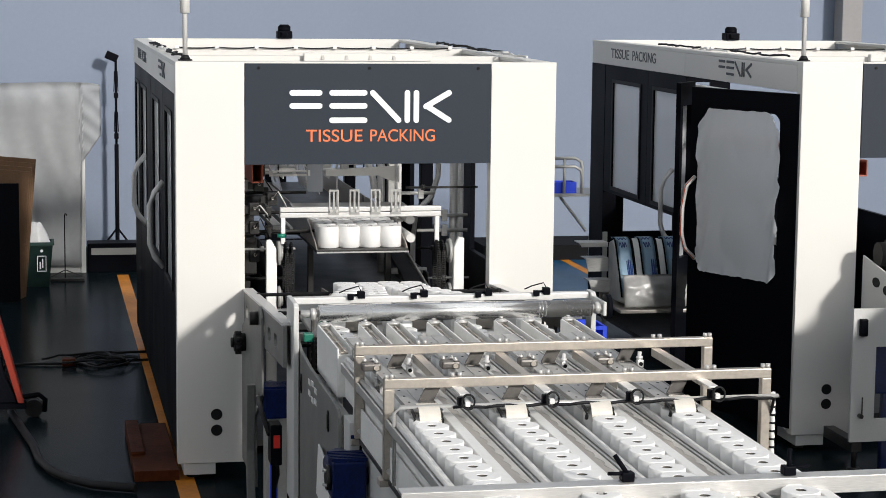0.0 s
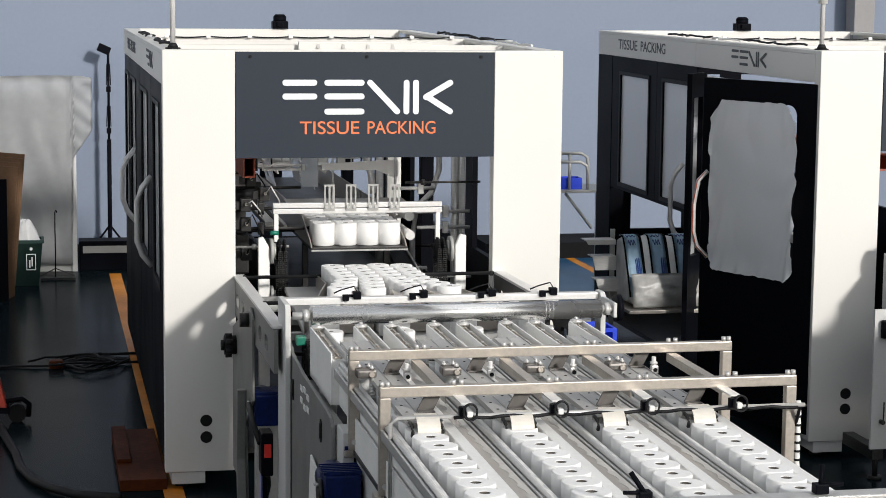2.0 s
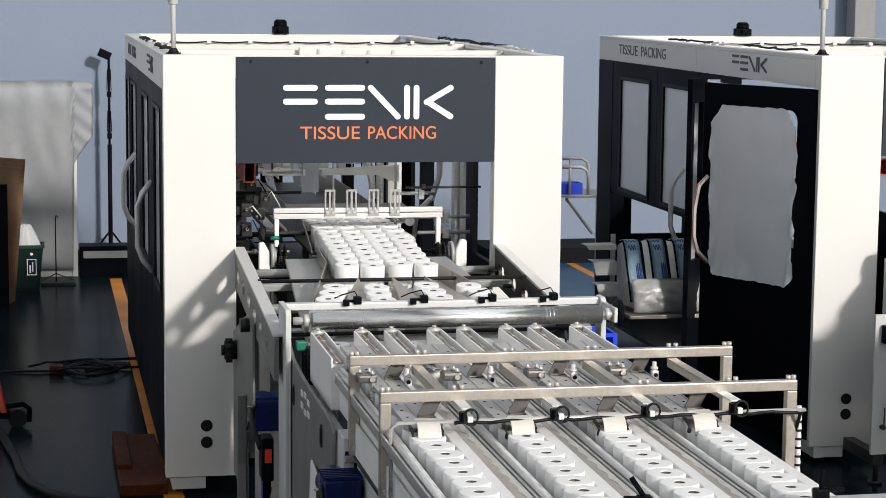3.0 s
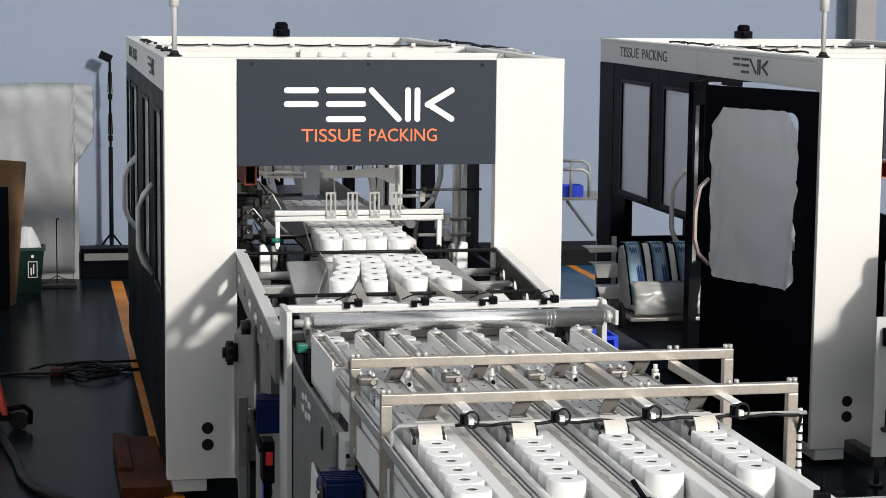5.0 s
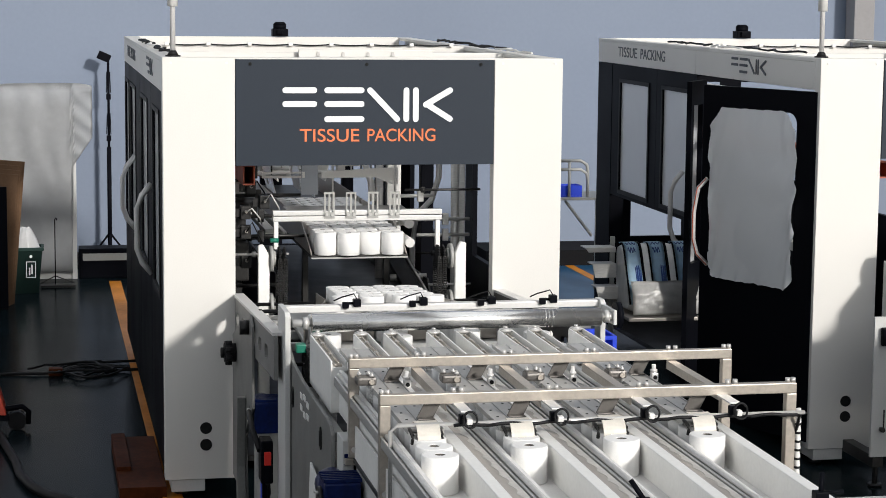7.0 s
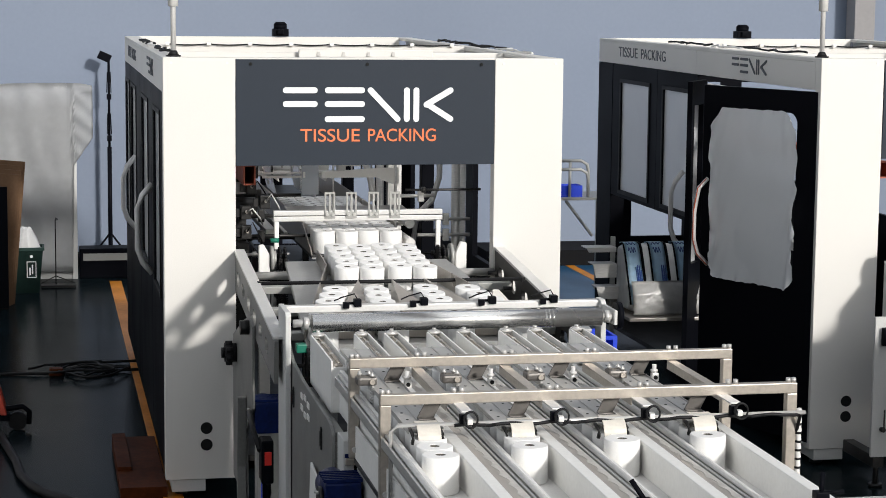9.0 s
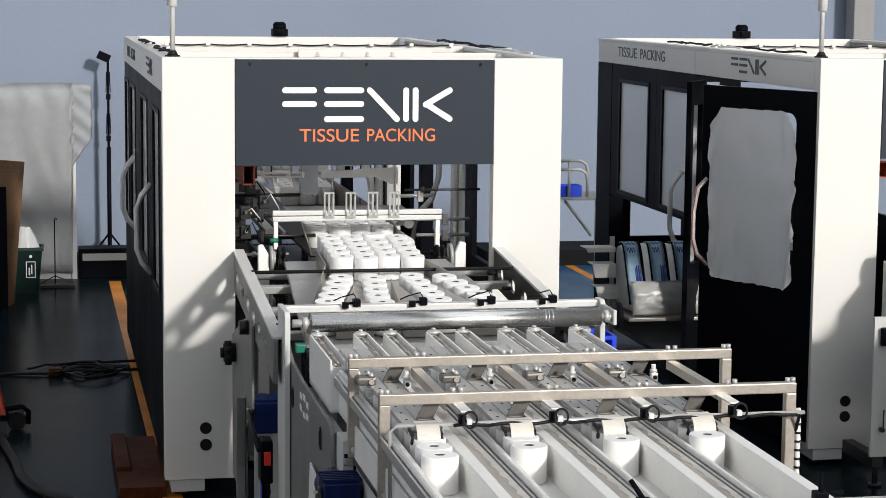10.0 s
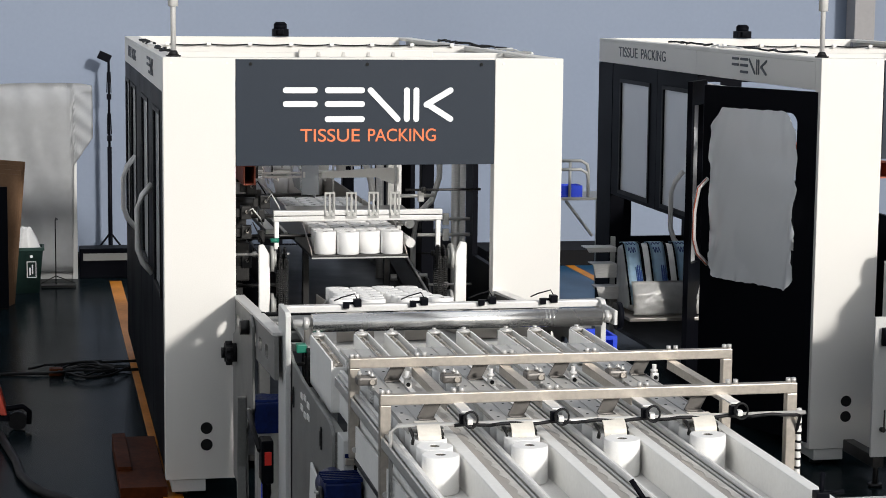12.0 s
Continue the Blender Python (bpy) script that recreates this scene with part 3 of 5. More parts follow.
# rods, tubes and gear further in
for i, (y, z, x0, x1) in enumerate(((0.42, 1.31, 0.36, 0.80), (0.42, 1.21, 0.36, 0.78), (0.30, 0.98, 0.36, 0.60), (0.55, 1.40, 0.36, 0.72), (0.5, 1.395, 1.18, 1.40), (0.45, 1.28, 1.3, 1.57), (0.45, 1.20, 1.3, 1.57))):
    bm = BM()
    cyl(bm, (x0, y, z), (x1, y, z), 0.009, 10)
    box(bm, x0 + 0.13, x0 + 0.16, y - 0.015, y + 0.015, z - 0.03, z + 0.03, 0.004)
    o = part("guide_rod", bm, STEEL if i in (4, 5, 6) else DARKSTEEL)
    tagged(o, "round guide rod with a clamp block inside the machine", "guide rod", "guide rods")
for x, y in ((1.505, 0.5), (1.62, 0.9), (1.30, 1.6)):
    bm = BM()
    cyl(bm, (x, y, 0.13), (x, y, 1.95), 0.022, 16)
    cyl(bm, (x, y, 0.13), (x, y, 0.15), 0.05, 16)
    o = part("guide_post", bm, STEEL)
    tagged(o, "bright vertical guide post inside the machine", "guide post", "guide posts")
bm = BM()
tube(bm, [(1.36, 0.9, 1.9), (1.45, 0.9, 1.75), (1.50, 0.9, 1.6), (1.50, 0.9, 1.45), (1.46, 0.9, 1.33), (1.38, 0.9, 1.25), (1.36, 0.9, 1.1), (1.36, 0.9, 0.14)], 0.016, 10)
tagged(part("bent_hose", bm, ALU), "pale bent hose hanging inside the machine", "hose")

for x, y in ((1.52, 1.5), (1.30, 3.0)):
    bm = BM()
    box(bm, x, x + 0.07, y, y + 0.08, 0.13, 1.94, 0.004)
    tagged(part("inner_post", bm, BLACKP), "black square post inside the machine", "inner post", "inner posts")
stand = thing("machine_column", 1.42, 2.4, 0.13, "tall black inner column with pale strip", "machine column")
bm = BM()
box(bm, 0.0, 0.10, 0, 0.1, 0, 1.8, 0.004)
part("column_body", bm, BLACKP, stand)
bm = BM()
box(bm, 0.11, 0.15, 0.02, 0.09, 0, 1.8, 0.003)
part("column_strip", bm, ALU, stand)

bm = BM()
x0, x1, z0, z1 = 0.405, 0.465, 1.475, 1.575
for a, b, c, d in ((x0, x0 + 0.008, z0, z1), (x1 - 0.008, x1, z0, z1), (x0 + 0.008, x1 - 0.008, z0, z0 + 0.008), (x0 + 0.008, x1 - 0.008, z1 - 0.008, z1)):
    box(bm, a, b, 0.30, 3.9, c, d, 0.002)
tagged(part("square_tube", bm, REDOX), "red-oxide painted hollow square tube running into the machine", "square tube")

crane = thing("air_arm", 0.52, 0.5, 0, "pale slotted arm with pneumatic fittings above the deck", "machine arm")
bm = BM()
frame_plate(bm, "y", 0.0, 0.012, 0.0, 0.215, 1.49, 1.52, [(0.015, 0.2, 1.50, 1.512)])
part("slotted_bar", bm, WHITE, crane)
bm = BM()
prism(bm, [(0.30, 1.49), (0.58, 1.49), (0.655, 1.455), (0.69, 1.455), (0.69, 1.54), (0.56, 1.535), (0.30, 1.52)], "y", 0.0, 0.012)
part("tapered_bar", bm, WHITE, crane)
bm = BM()
box(bm, 0.205, 0.29, 0.05, 0.062, 1.40, 1.62, 0.003)
box(bm, 0.195, 0.20, -0.02, 0.06, 1.42, 1.53)
part("clear_shield", bm, PANEGLASS, crane)
bm = BM()
cyl(bm, (0.675, -0.004, 1.26), (0.675, -0.004, 1.60), 0.006, 10)
part("lift_rod", bm, STEEL, crane)
bm = BM()
cyl(bm, (0.36, 0.03, 1.30), (0.36, 0.03, 1.60), 0.006, 10)
box(bm, 0.36, 0.50, 0.03, 0.05, 1.545, 1.565, 0.003)
box(bm, 0.38, 0.42, 0.0, 0.06, 1.52, 1.58, 0.004)
part("lift_rod", bm, STEEL, crane)
bm = BM()
tube(bm, [(0.46, 0.3, 1.59), (0.52, 0.3, 1.58), (0.57, 0.3, 1.53), (0.60, 0.3, 1.44), (0.61, 0.3, 1.34)], 0.018, 10)
part("air_hose", bm, ALU, crane, "pale ribbed air hose")
bm = BM()
cyl(bm, (0.16, 1.75, 1.45), (0.46, 1.75, 1.45), 0.075, 28)
part("film_reel", bm, FILM, crane, "reel of milky film")
bm = BM()
box(bm, -0.10, -0.06, 0.4, 0.46, 0.13, 1.9, 0.003)
box(bm, -0.06, 0.9, 0.4, 0.46, 1.60, 1.66, 0.003)
part("arm_post", bm, DARKSTEEL, crane)
rnd = random.Random(31)
for k in range(11):
    x, z = 0.08 + 0.052 * k, 1.525 + rnd.uniform(0, 0.05)
    bm = BM()
    box(bm, x, x + rnd.uniform(0.014, 0.03), 0.33, 0.37, z, z + rnd.uniform(0.02, 0.045), 0.003)
    cyl(bm, (x + 0.008, 0.35, z - 0.05), (x + 0.008, 0.35, z + 0.06), 0.004, 8)
    part("fitting", bm, (DARKSTEEL, PLATE, ALU)[k % 3], crane)
bm = BM()
box(bm, 0.02, 0.70, 0.352, 0.368, 1.578, 1.598, 0.002)
part("fitting_rail", bm, PLATE, crane)
for x0, x1, y0 in ((0.10, 0.155, 0.75), (0.255, 0.31, 0.75), (0.315, 0.345, 0.6)):
    bm = BM()
    prism(bm, [(x0, 1.56), (x0 + 0.005, 1.56), (x1 + 0.005, 1.33), (x1, 1.33)], "y", y0, y0 + 0.45)
    part("clear_guide", bm, FILM, crane, "milky acrylic guide sheet")
wrench = thing("servo_drive", 0.37, 0.7, 0.13, "dark servo drive block with cables beside the deck", "drive unit")
bm = BM()
box(bm, 0.0, 0.10, 0.0, 0.3, 0.0, 0.7, 0.01)
box(bm, 0.02, 0.10, -0.05, 0.2, 0.82, 1.02, 0.01)
box(bm, 0.03, 0.07, 0.0, 0.05, 0.7, 0.82)
cyl(bm, (0.02, -0.02, 1.2), (0.14, -0.02, 1.2), 0.05, 18)
box(bm, 0.03, 0.09, 0.0, 0.06, 1.02, 1.3, 0.004)
part("drive_body", bm, DARKSTEEL, wrench)
bm = BM()
box(bm, 0.01, 0.09, -0.08, -0.05, 1.26, 1.33, 0.01)
part("drive_cap", bm, ALU, wrench)

# pale hopper and cross bars at the back of the machine
hop = thing("film_hopper", 0.75, 2.3, 0, "pale sheet hopper with cross bars at the machine's back", "hopper")
for x0, x1 in ((0.0, 0.06), (0.40, 0.34)):
    bm = BM()
    prism(bm, [(x0, 1.62), (x0 + 0.006, 1.62), (x1 + 0.006, 1.30), (x1, 1.30)], "y", 0.0, 0.5)
    part("hopper_side", bm, WHITE, hop)
bm = BM()
box(bm, 0.07, 0.33, 0.48, 0.49, 1.28, 1.55, 0.002)
part("hopper_back", bm, GREYWHITE, hop)
for z in (1.36, 1.47, 1.58):
    bm = BM()
    cyl(bm, (-0.30, -0.05, z), (0.75, -0.05, z), 0.011, 12)
    part("cross_bar", bm, STEEL, hop)
for x in (-0.28, 0.73):
    bm = BM()
    box(bm, x - 0.02, x + 0.02, -0.03, 0.03, 0.13, 1.66, 0.003)
    part("hopper_post", bm, PLATE, hop)
for k in range(5):
    bm = BM()
    box(bm, 0.44 + 0.055 * k, 0.475 + 0.055 * k, -0.09, -0.062, 1.40 + 0.02 * (k % 2), 1.60, 0.004)
    part("valve", bm, GREYWHITE if k % 2 else DARKSTEEL, hop)

# rails, valve blocks and small gear beside the deck
for x, z, w in ((0.43, 1.30, 0.035), (0.53, 1.215, 0.05), (0.62, 1.20, 0.02)):
    bm = BM()
    box(bm, x, x + w, 0.45, 3.6, z, z + 0.025, 0.003)
    tagged(part("deck_rail", bm, PLATE), "grey steel rail running back beside the deck", "rail", "rails beside the deck")
sbelt = thing("lower_belt", 1.22, 0.3, 0, "slanted black belt with bright end rollers", "belt")
bm = BM()
prism(bm, [(0.9, 1.06), (0.9, 1.085), (-0.12, 0.915), (-0.12, 0.89)], "x", 0.0, 0.09, 0.003)
part("belt_band", bm, RUBBER, sbelt)
bm = BM()
prism(bm, [(0.9, 1.075), (0.9, 1.10), (-0.12, 0.93), (-0.12, 0.905)], "x", 0.092, 0.104, 0.002)
part("belt_edge", bm, PLATE, sbelt)
for y, z in ((-0.12, 0.90), (0.3, 0.965)):
    bm = BM()
    cyl(bm, (-0.03, y, z), (0.16, y, z), 0.017, 16)
    part("belt_roller", bm, STEEL, sbelt)
for k, (x, y, z) in enumerate(((0.40, 0.36, 1.33), (0.44, 0.5, 1.44), (0.50, 0.42, 1.375), (0.395, 0.3, 1.24), (0.47, 0.7, 1.50), (0.40, 0.34, 1.09))):
    v = thing("valve_block", x, y, z, "small dark valve block with bright fittings beside the deck", "valve block", "valve blocks")
    bm = BM()
    box(bm, 0, 0.05, 0, 0.06, -0.03, 0.035, 0.004)
    part("block", bm, DARKSTEEL, v)
    bm = BM()
    cyl(bm, (0.025, -0.03, 0.01), (0.025, 0.0, 0.01), 0.007, 12)
    part("fitting", bm, SHEET, v)
    bm = BM()
    tube(bm, [(0.025, -0.03, 0.01), (0.05, -0.05, 0.03 + 0.01 * k), (0.09, -0.03, -0.02), (0.11, 0.05, -0.06)], 0.004, 6)
    part("thin_hose", bm, RUBBER if k % 2 else ALU, v)
    bm = BM()
    box(bm, -0.03, 0.0, 0.02, 0.04, -0.02, 0.02)
    part("block_arm", bm, DARKSTEEL, v)
for k, (x0, x1, y, z) in enumerate(((0.40, 0.70, 1.0, 1.46), (0.40, 0.72, 0.8, 1.15), (0.36, 0.62, 0.22, 1.145), (1.36, 1.58, 0.8, 1.06), (1.34, 1.56, 0.35, 0.96), (1.2, 1.58, 0.25, 1.45))):
    bm = BM()
    cyl(bm, (x0, y, z), (x1, y, z), 0.006, 8)
    cyl(bm, (x0 + 0.08, y, z), (x0 + 0.10, y, z), 0.014, 12)
    tagged(part("thin_rod", bm, DARKSTEEL if k % 2 else STEEL), "thin cross rod with a collar inside the machine", "cross rod", "thin cross rods")


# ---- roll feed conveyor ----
PALESTRIP = mat("pale_strip", (0.56, 0.54, 0.50), 0.45, 0, 0.08, 50, 0.1, 0.2, 8)
SLANT = mat("dull_bracket_steel", (0.14, 0.13, 0.12), 0.4, 0.5, 0.08, 60, 0.05, 0.1, 8)
LANES = [0.550 + 0.285 * i for i in range(4)]
FLOOR_Z = 1.0
Y0, Y1 = -5.0, -1.92

conv = thing("lane_conveyor", 0.4, -5.0, 0, "four-lane roll conveyor with white guides and stainless sheets", "conveyor")
conv_at = Matrix.Translation((-0.4, 5.0, 0))


def cpart(name, bm, material, parent=conv, label=""):
    bmesh.ops.transform(bm, matrix=conv_at, verts=bm.verts)
    return part(name, bm, material, parent, label)


def nose(x):
    """End of a side belt: white channel, steel groove, pulley with a hex bolt."""
    h, y0 = 0.030, -2.499
    bm = BM()
    box(bm, x - h, x - h + 0.007, y0, Y1 - 0.02, 0.93, 1.118, 0.002)
    box(bm, x + h - 0.007, x + h, y0, Y1 - 0.02, 0.93, 1.118, 0.002)
    box(bm, x - h + 0.0071, x + h - 0.0071, y0, Y1 - 0.02, 0.93, 1.094)
    n = 12
    prism(bm, [(x + h * math.cos(math.pi * k / n), Y1 - 0.0199 + h * math.sin(math.pi * k / n)) for k in range(n + 1)], "z", 0.93, 1.112)
    shell = cpart("nose_channel", bm, PLASTICW)
    bm = BM()
    box(bm, x - 0.014, x + 0.014, y0 + 0.01, Y1 - 0.03, 1.0942, 1.103, 0.002)
    box(bm, x - 0.0025, x + 0.0025, y0 + 0.01, Y1 - 0.04, 1.1032, 1.110, 0.001)
    cpart("belt_groove", bm, TUBE_STEEL, shell)
    bm = BM()
    cyl(bm, (x, Y1 - 0.02, 1.1125), (x, Y1 - 0.02, 1.122), 0.025, 24)
    cyl(bm, (x, Y1 - 0.02, 1.122), (x, Y1 - 0.02, 1.125), 0.021, 24, 0.017)
    p = cpart("pulley", bm, STEEL, shell)
    for y, z in ((Y1 - 0.02, 1.125), (y0 + 0.20, 1.103), (y0 + 0.42, 1.103)):
        bm = BM()
        cyl(bm, (x, y, z), (x, y, z + 0.008), 0.0085, 6)
        cpart("hex_bolt", bm, STEEL, shell)


for i, x in enumerate(LANES):
    bm = BM()
    box(bm, x - 0.066, x + 0.066, Y0, -2.62, FLOOR_Z - 0.02, FLOOR_Z - 0.001)
    box(bm, x - 0.066, x + 0.066, -2.5, Y1 + 0.1, FLOOR_Z - 0.075, FLOOR_Z - 0.056)
    prism(bm, [(-2.62, FLOOR_Z - 0.02), (-2.62, FLOOR_Z - 0.001), (-2.5, FLOOR_Z - 0.056), (-2.5, FLOOR_Z - 0.075)], "x", x - 0.066, x + 0.066)
    cpart("lane_belt", bm, BELT)
    for s in (-1, 1):
        bm = BM()
        xx = x + s * 0.076
        top = 1.10 if s > 0 else 1.085
        prism(bm, [(Y0, 0.93), (-2.50, 0.93), (-2.50, top), (-3.6, top), (Y0, top - 0.01)], "x", xx - (0.012 if s > 0 else 0.008), xx + (0.026 if s > 0 else 0.008), 0.002)
        cpart("lane_wall", bm, PLASTICW)
        nose(xx + 0.008 * s)
    # bright slide rail along each lane
    bm = BM()
    cyl(bm, (x - 0.096, Y0, 1.085), (x - 0.096, -2.6, 1.085), 0.009, 12)
    box(bm, x - 0.116, x - 0.108, Y0, -2.6, 1.05, 1.082, 0.002)
    box(bm, x - 0.116, x - 0.086, Y0, -2.6, 1.05, 1.056, 0.001)
    cpart("slide_rail", bm, STEEL)
    if i < 3:
        bm = BM()
        prism(bm, [(x + 0.103, 1.0806), (x + 0.166, 1.072), (x + 0.166, 1.076), (x + 0.103, 1.0846)], "y", Y0, -2.503)
        cpart("drip_sheet", bm, SHEET)
        # thin pale strip along the sheet, its inner edge scalloped
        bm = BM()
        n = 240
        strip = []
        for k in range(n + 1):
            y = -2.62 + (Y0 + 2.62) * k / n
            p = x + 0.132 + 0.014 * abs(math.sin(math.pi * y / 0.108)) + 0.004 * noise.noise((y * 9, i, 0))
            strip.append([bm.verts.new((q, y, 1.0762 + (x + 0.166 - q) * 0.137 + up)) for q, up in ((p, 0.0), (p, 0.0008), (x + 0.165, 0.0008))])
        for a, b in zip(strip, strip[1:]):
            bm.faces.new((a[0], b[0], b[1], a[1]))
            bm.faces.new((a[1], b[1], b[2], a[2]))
        cpart("scalloped_strip", bm, PALESTRIP, conv, "thin pale strip with a scalloped edge")
bm = BM()
box(bm, 0.49, 1.53, Y0, -2.7, 0.925, 0.978, 0.003)
cpart("bed_frame", bm, SHEET)
bm = BM()
box(bm, 0.446, 0.462, Y0, -2.0, 0.858, 0.874, 0.002)
cpart("skirt_rail", bm, DARKSTEEL)
bm = BM()
box(bm, 0.450, 0.457, Y0, -2.80, 0.8745, 0.985, 0.001)
cpart("side_sheet", bm, PLASTICW, conv, "white side sheet")
bm = BM()
prism(bm, [(Y0, 0.55), (-3.0, 0.62), (-2.96, 0.84), (-2.96, 0.855), (Y0, 0.855)], "x", 0.458, 0.464)
cpart("lower_sheet", bm, GREYWHITE)
for x in (0.47, 1.47):
    for y in (-4.8, -2.2):
        bm = BM()
        box(bm, x - 0.03, x + 0.03, y - 0.03, y + 0.03, 0.0, 0.925, 0.003)
        cpart("leg", bm, ALU)

# perforated hold-down covers with a white flap at the mouth of each lane
for x in LANES:
    e = thing("lane_cover", x, -3.70, 1.0, "perforated stainless hold-down strip with white mouth flap", "lane cover", "lane covers")
    bm = BM()
    box(bm, -0.052, 0.052, 0.0, 1.38, 0.122, 0.127, 0.001)
    box(bm, -0.055, -0.0525, 0.0, 1.38, 0.116, 0.131)
    box(bm, 0.0525, 0.055, 0.0, 1.38, 0.116, 0.131)
    box(bm, -0.003, 0.003, 0.0, 1.38, 0.1275, 0.1295)
    strip = part("perforated_strip", bm, PERF, e)
    for k in range(13):
        for sx in (-0.030, 0.030):
            bm = BM()
            cyl(bm, (sx, 0.05 + 0.098 * k, 0.1272), (sx, 0.05 + 0.098 * k, 0.1284), 0.0045, 8)
            part("hole", bm, HOLE, strip)
    for sx in (-0.048, 0.042):
        bm = BM()
        tube(bm, [(sx, 0.02, 0.13), (sx, -0.01, 0.128), (sx, -0.04, 0.122), (sx, -0.05, 0.108), (sx, -0.045, 0.095)], 0.006, 6)
        part("hook", bm, DARKSTEEL, e)
    bm = BM()
    pts = [(0.02, 0.1505)]
    for k in range(9):
        a = math.radians(90 - 13 * k)
        pts.append((-0.018 - 0.048 * math.cos(a), 0.102 + 0.048 * math.sin(a)))
    pts += [(p[0] + 0.004, p[1] - 0.004) for p in pts[::-1]]
    prism(bm, pts, "x", -0.035, 0.035)
    part("mouth_flap", bm, FLAP, e, "cream curved plastic flap")
    for y, z in ((0.15, -1.0), (0.76, 0.0)):
        bm = BM()
        prism(bm, [(0.0, 0.129), (0.052, 0.129), (0.088, 0.198), (0.036, 0.198)], "y", y, y + 0.006, 0.001)
        box(bm, 0.0, 0.052, y - 0.03, y - 0.0005, 0.1285, 0.133, 0.001)
        part("slanted_bracket", bm, SLANT, e)
        if z < 0:
            continue
        bm = BM()
        cyl(bm, (0.066, y - 0.08, 0.09), (0.066, y - 0.08, 0.175), 0.0075, 12)
        cyl(bm, (0.066, y - 0.08, 0.150), (0.066, y - 0.08, 0.158), 0.013, 6)
        box(bm, 0.056, 0.080, y - 0.092, y - 0.068, 0.118, 0.146, 0.003)
        knob = part("clamp_knob", bm, ALU, e)
        bm = BM()
        cyl(bm, (0.068, y - 0.0925, 0.132), (0.068, y - 0.096, 0.132), 0.007, 12)
        part("socket", bm, HOLE, knob)
        bm = BM()
        box(bm, -0.108, -0.042, y - 0.13, y - 0.07, 0.138, 0.166, 0.008)
        clamp = part("clamp_block", bm, SLANT, e)
        for dx, dy in ((-0.095, -0.085), (-0.062, -0.08), (-0.058, -0.118)):
            bm = BM()
            cyl(bm, (dx, y + dy, 0.166), (dx, y + dy, 0.180), 0.0045, 8)
            cyl(bm, (dx, y + dy, 0.168), (dx, y + dy, 0.174), 0.0085, 6)
            part("clamp_bolt", bm, STEEL, clamp)
        bm = BM()
        cyl(bm, (-0.06, y - 0.131, 0.152), (-0.06, y - 0.138, 0.152), 0.009, 16)
        part("clamp_screw", bm, TUBE_STEEL, clamp)
        bm = BM()
        cyl(bm, (-0.055, y - 0.12, 0.03), (-0.055, y - 0.12, 0.138), 0.006, 10)
        for q in range(7):
            cyl(bm, (-0.055, y - 0.12, 0.06 + 0.010 * q), (-0.055, y - 0.12, 0.065 + 0.010 * q), 0.010, 10)
        part("spring_rod", bm, STEEL, clamp)

# square-tube portals over the lanes
for y in (-3.57, -2.96):
    e = thing("portal_frame", 0.43, y, 0.885, "satin steel square-tube portal bolted over the lanes", "portal frame", "portal frames over the lanes")
    bm = BM()
    box(bm, 0.0, 1.335, -0.017, 0.017, 0.295, 0.328, 0.003)
    part("cross_tube", bm, TUBE_STEEL, e)
    for x in (0.0, 1.302):
        bm = BM()
        box(bm, x, x + 0.034, -0.016, 0.016, -0.01, 0.294, 0.003)
        part("post", bm, TUBE_STEEL, e)
        for dx in (0.008, 0.026):
            bm = BM()
            cyl(bm, (x + dx, 0, 0.328), (x + dx, 0, 0.342), 0.008, 10)
            part("bolt", bm, STEEL, e)
        bm = BM()
        cyl(bm, (x + 0.017, -0.028, 0.02), (x + 0.017, -0.016, 0.02), 0.009, 10)
        part("bolt", bm, STEEL, e)
        bm = BM()
        box(bm, x - 0.012, x + 0.046, -0.012, 0.05, -0.035, -0.012, 0.003)
        part("foot_bracket", bm, TUBE_STEEL, e)
    for k, x in enumerate((0.23, 0.53, 0.82, 1.11)):
        for dx in (0, 0.025):
            bm = BM()
            cyl(bm, (x + dx, 0, 0.328), (x + dx, 0, 0.342), 0.008, 10)
            part("bolt", bm, STEEL, e)
for x in (0.655, 0.955, 1.245, 1.545):
    bm = BM()
    box(bm, x - 0.016, x + 0.016, -3.553, -2.977, 1.172, 1.179, 0.001)
    box(bm, x - 0.016, x - 0.012, -3.553, -2.977, 1.150, 1.1715, 0.001)
    tagged(part("link_bar", bm, TUBE_STEEL), "steel angle bar linking the two portals", "link bar", "link bars between portals")

# sensor rod with cables and four small sensors
sr = thing("sensor_rod", 0.46, -3.70, 1.0, "thin steel rod with black cable and small sensors", "sensor rod")
bm = BM()
tube(bm, [(-0.02, -0.02, -0.11), (-0.02, -0.02, 0.13), (0.0, -0.02, 0.147), (1.28, -0.02, 0.147)], 0.0065, 8)
part("rod", bm, STEEL, sr)
bm = BM()
rnd = random.Random(2)
tube(bm, [(0.17 + 0.037 * k, -0.030, 0.144 + 0.003 * math.sin(k * 1.7)) for k in range(30)] + [(1.290, 0.0, 0.14), (1.305, 0.08, 0.12), (1.308, 0.12, 0.05), (1.306, 0.12, -0.05)], 0.0055, 7)
part("cable", bm, RUBBER, sr)
bm = BM()
tube(bm, [(1.313 + 0.002 * (k % 2), 0.115, 0.13 - 0.014 * k) for k in range(18)], 0.009, 7)
wrap = part("cable_wrap", bm, PLASTICW, sr, "white spiral cable wrap")
for k in range(8):
    bm = BM()
    cyl(bm, (1.314, 0.115, 0.105 - 0.028 * k), (1.314, 0.115, 0.112 - 0.028 * k), 0.0108, 8)
    part("wrap_band", bm, RUBBER, wrap)
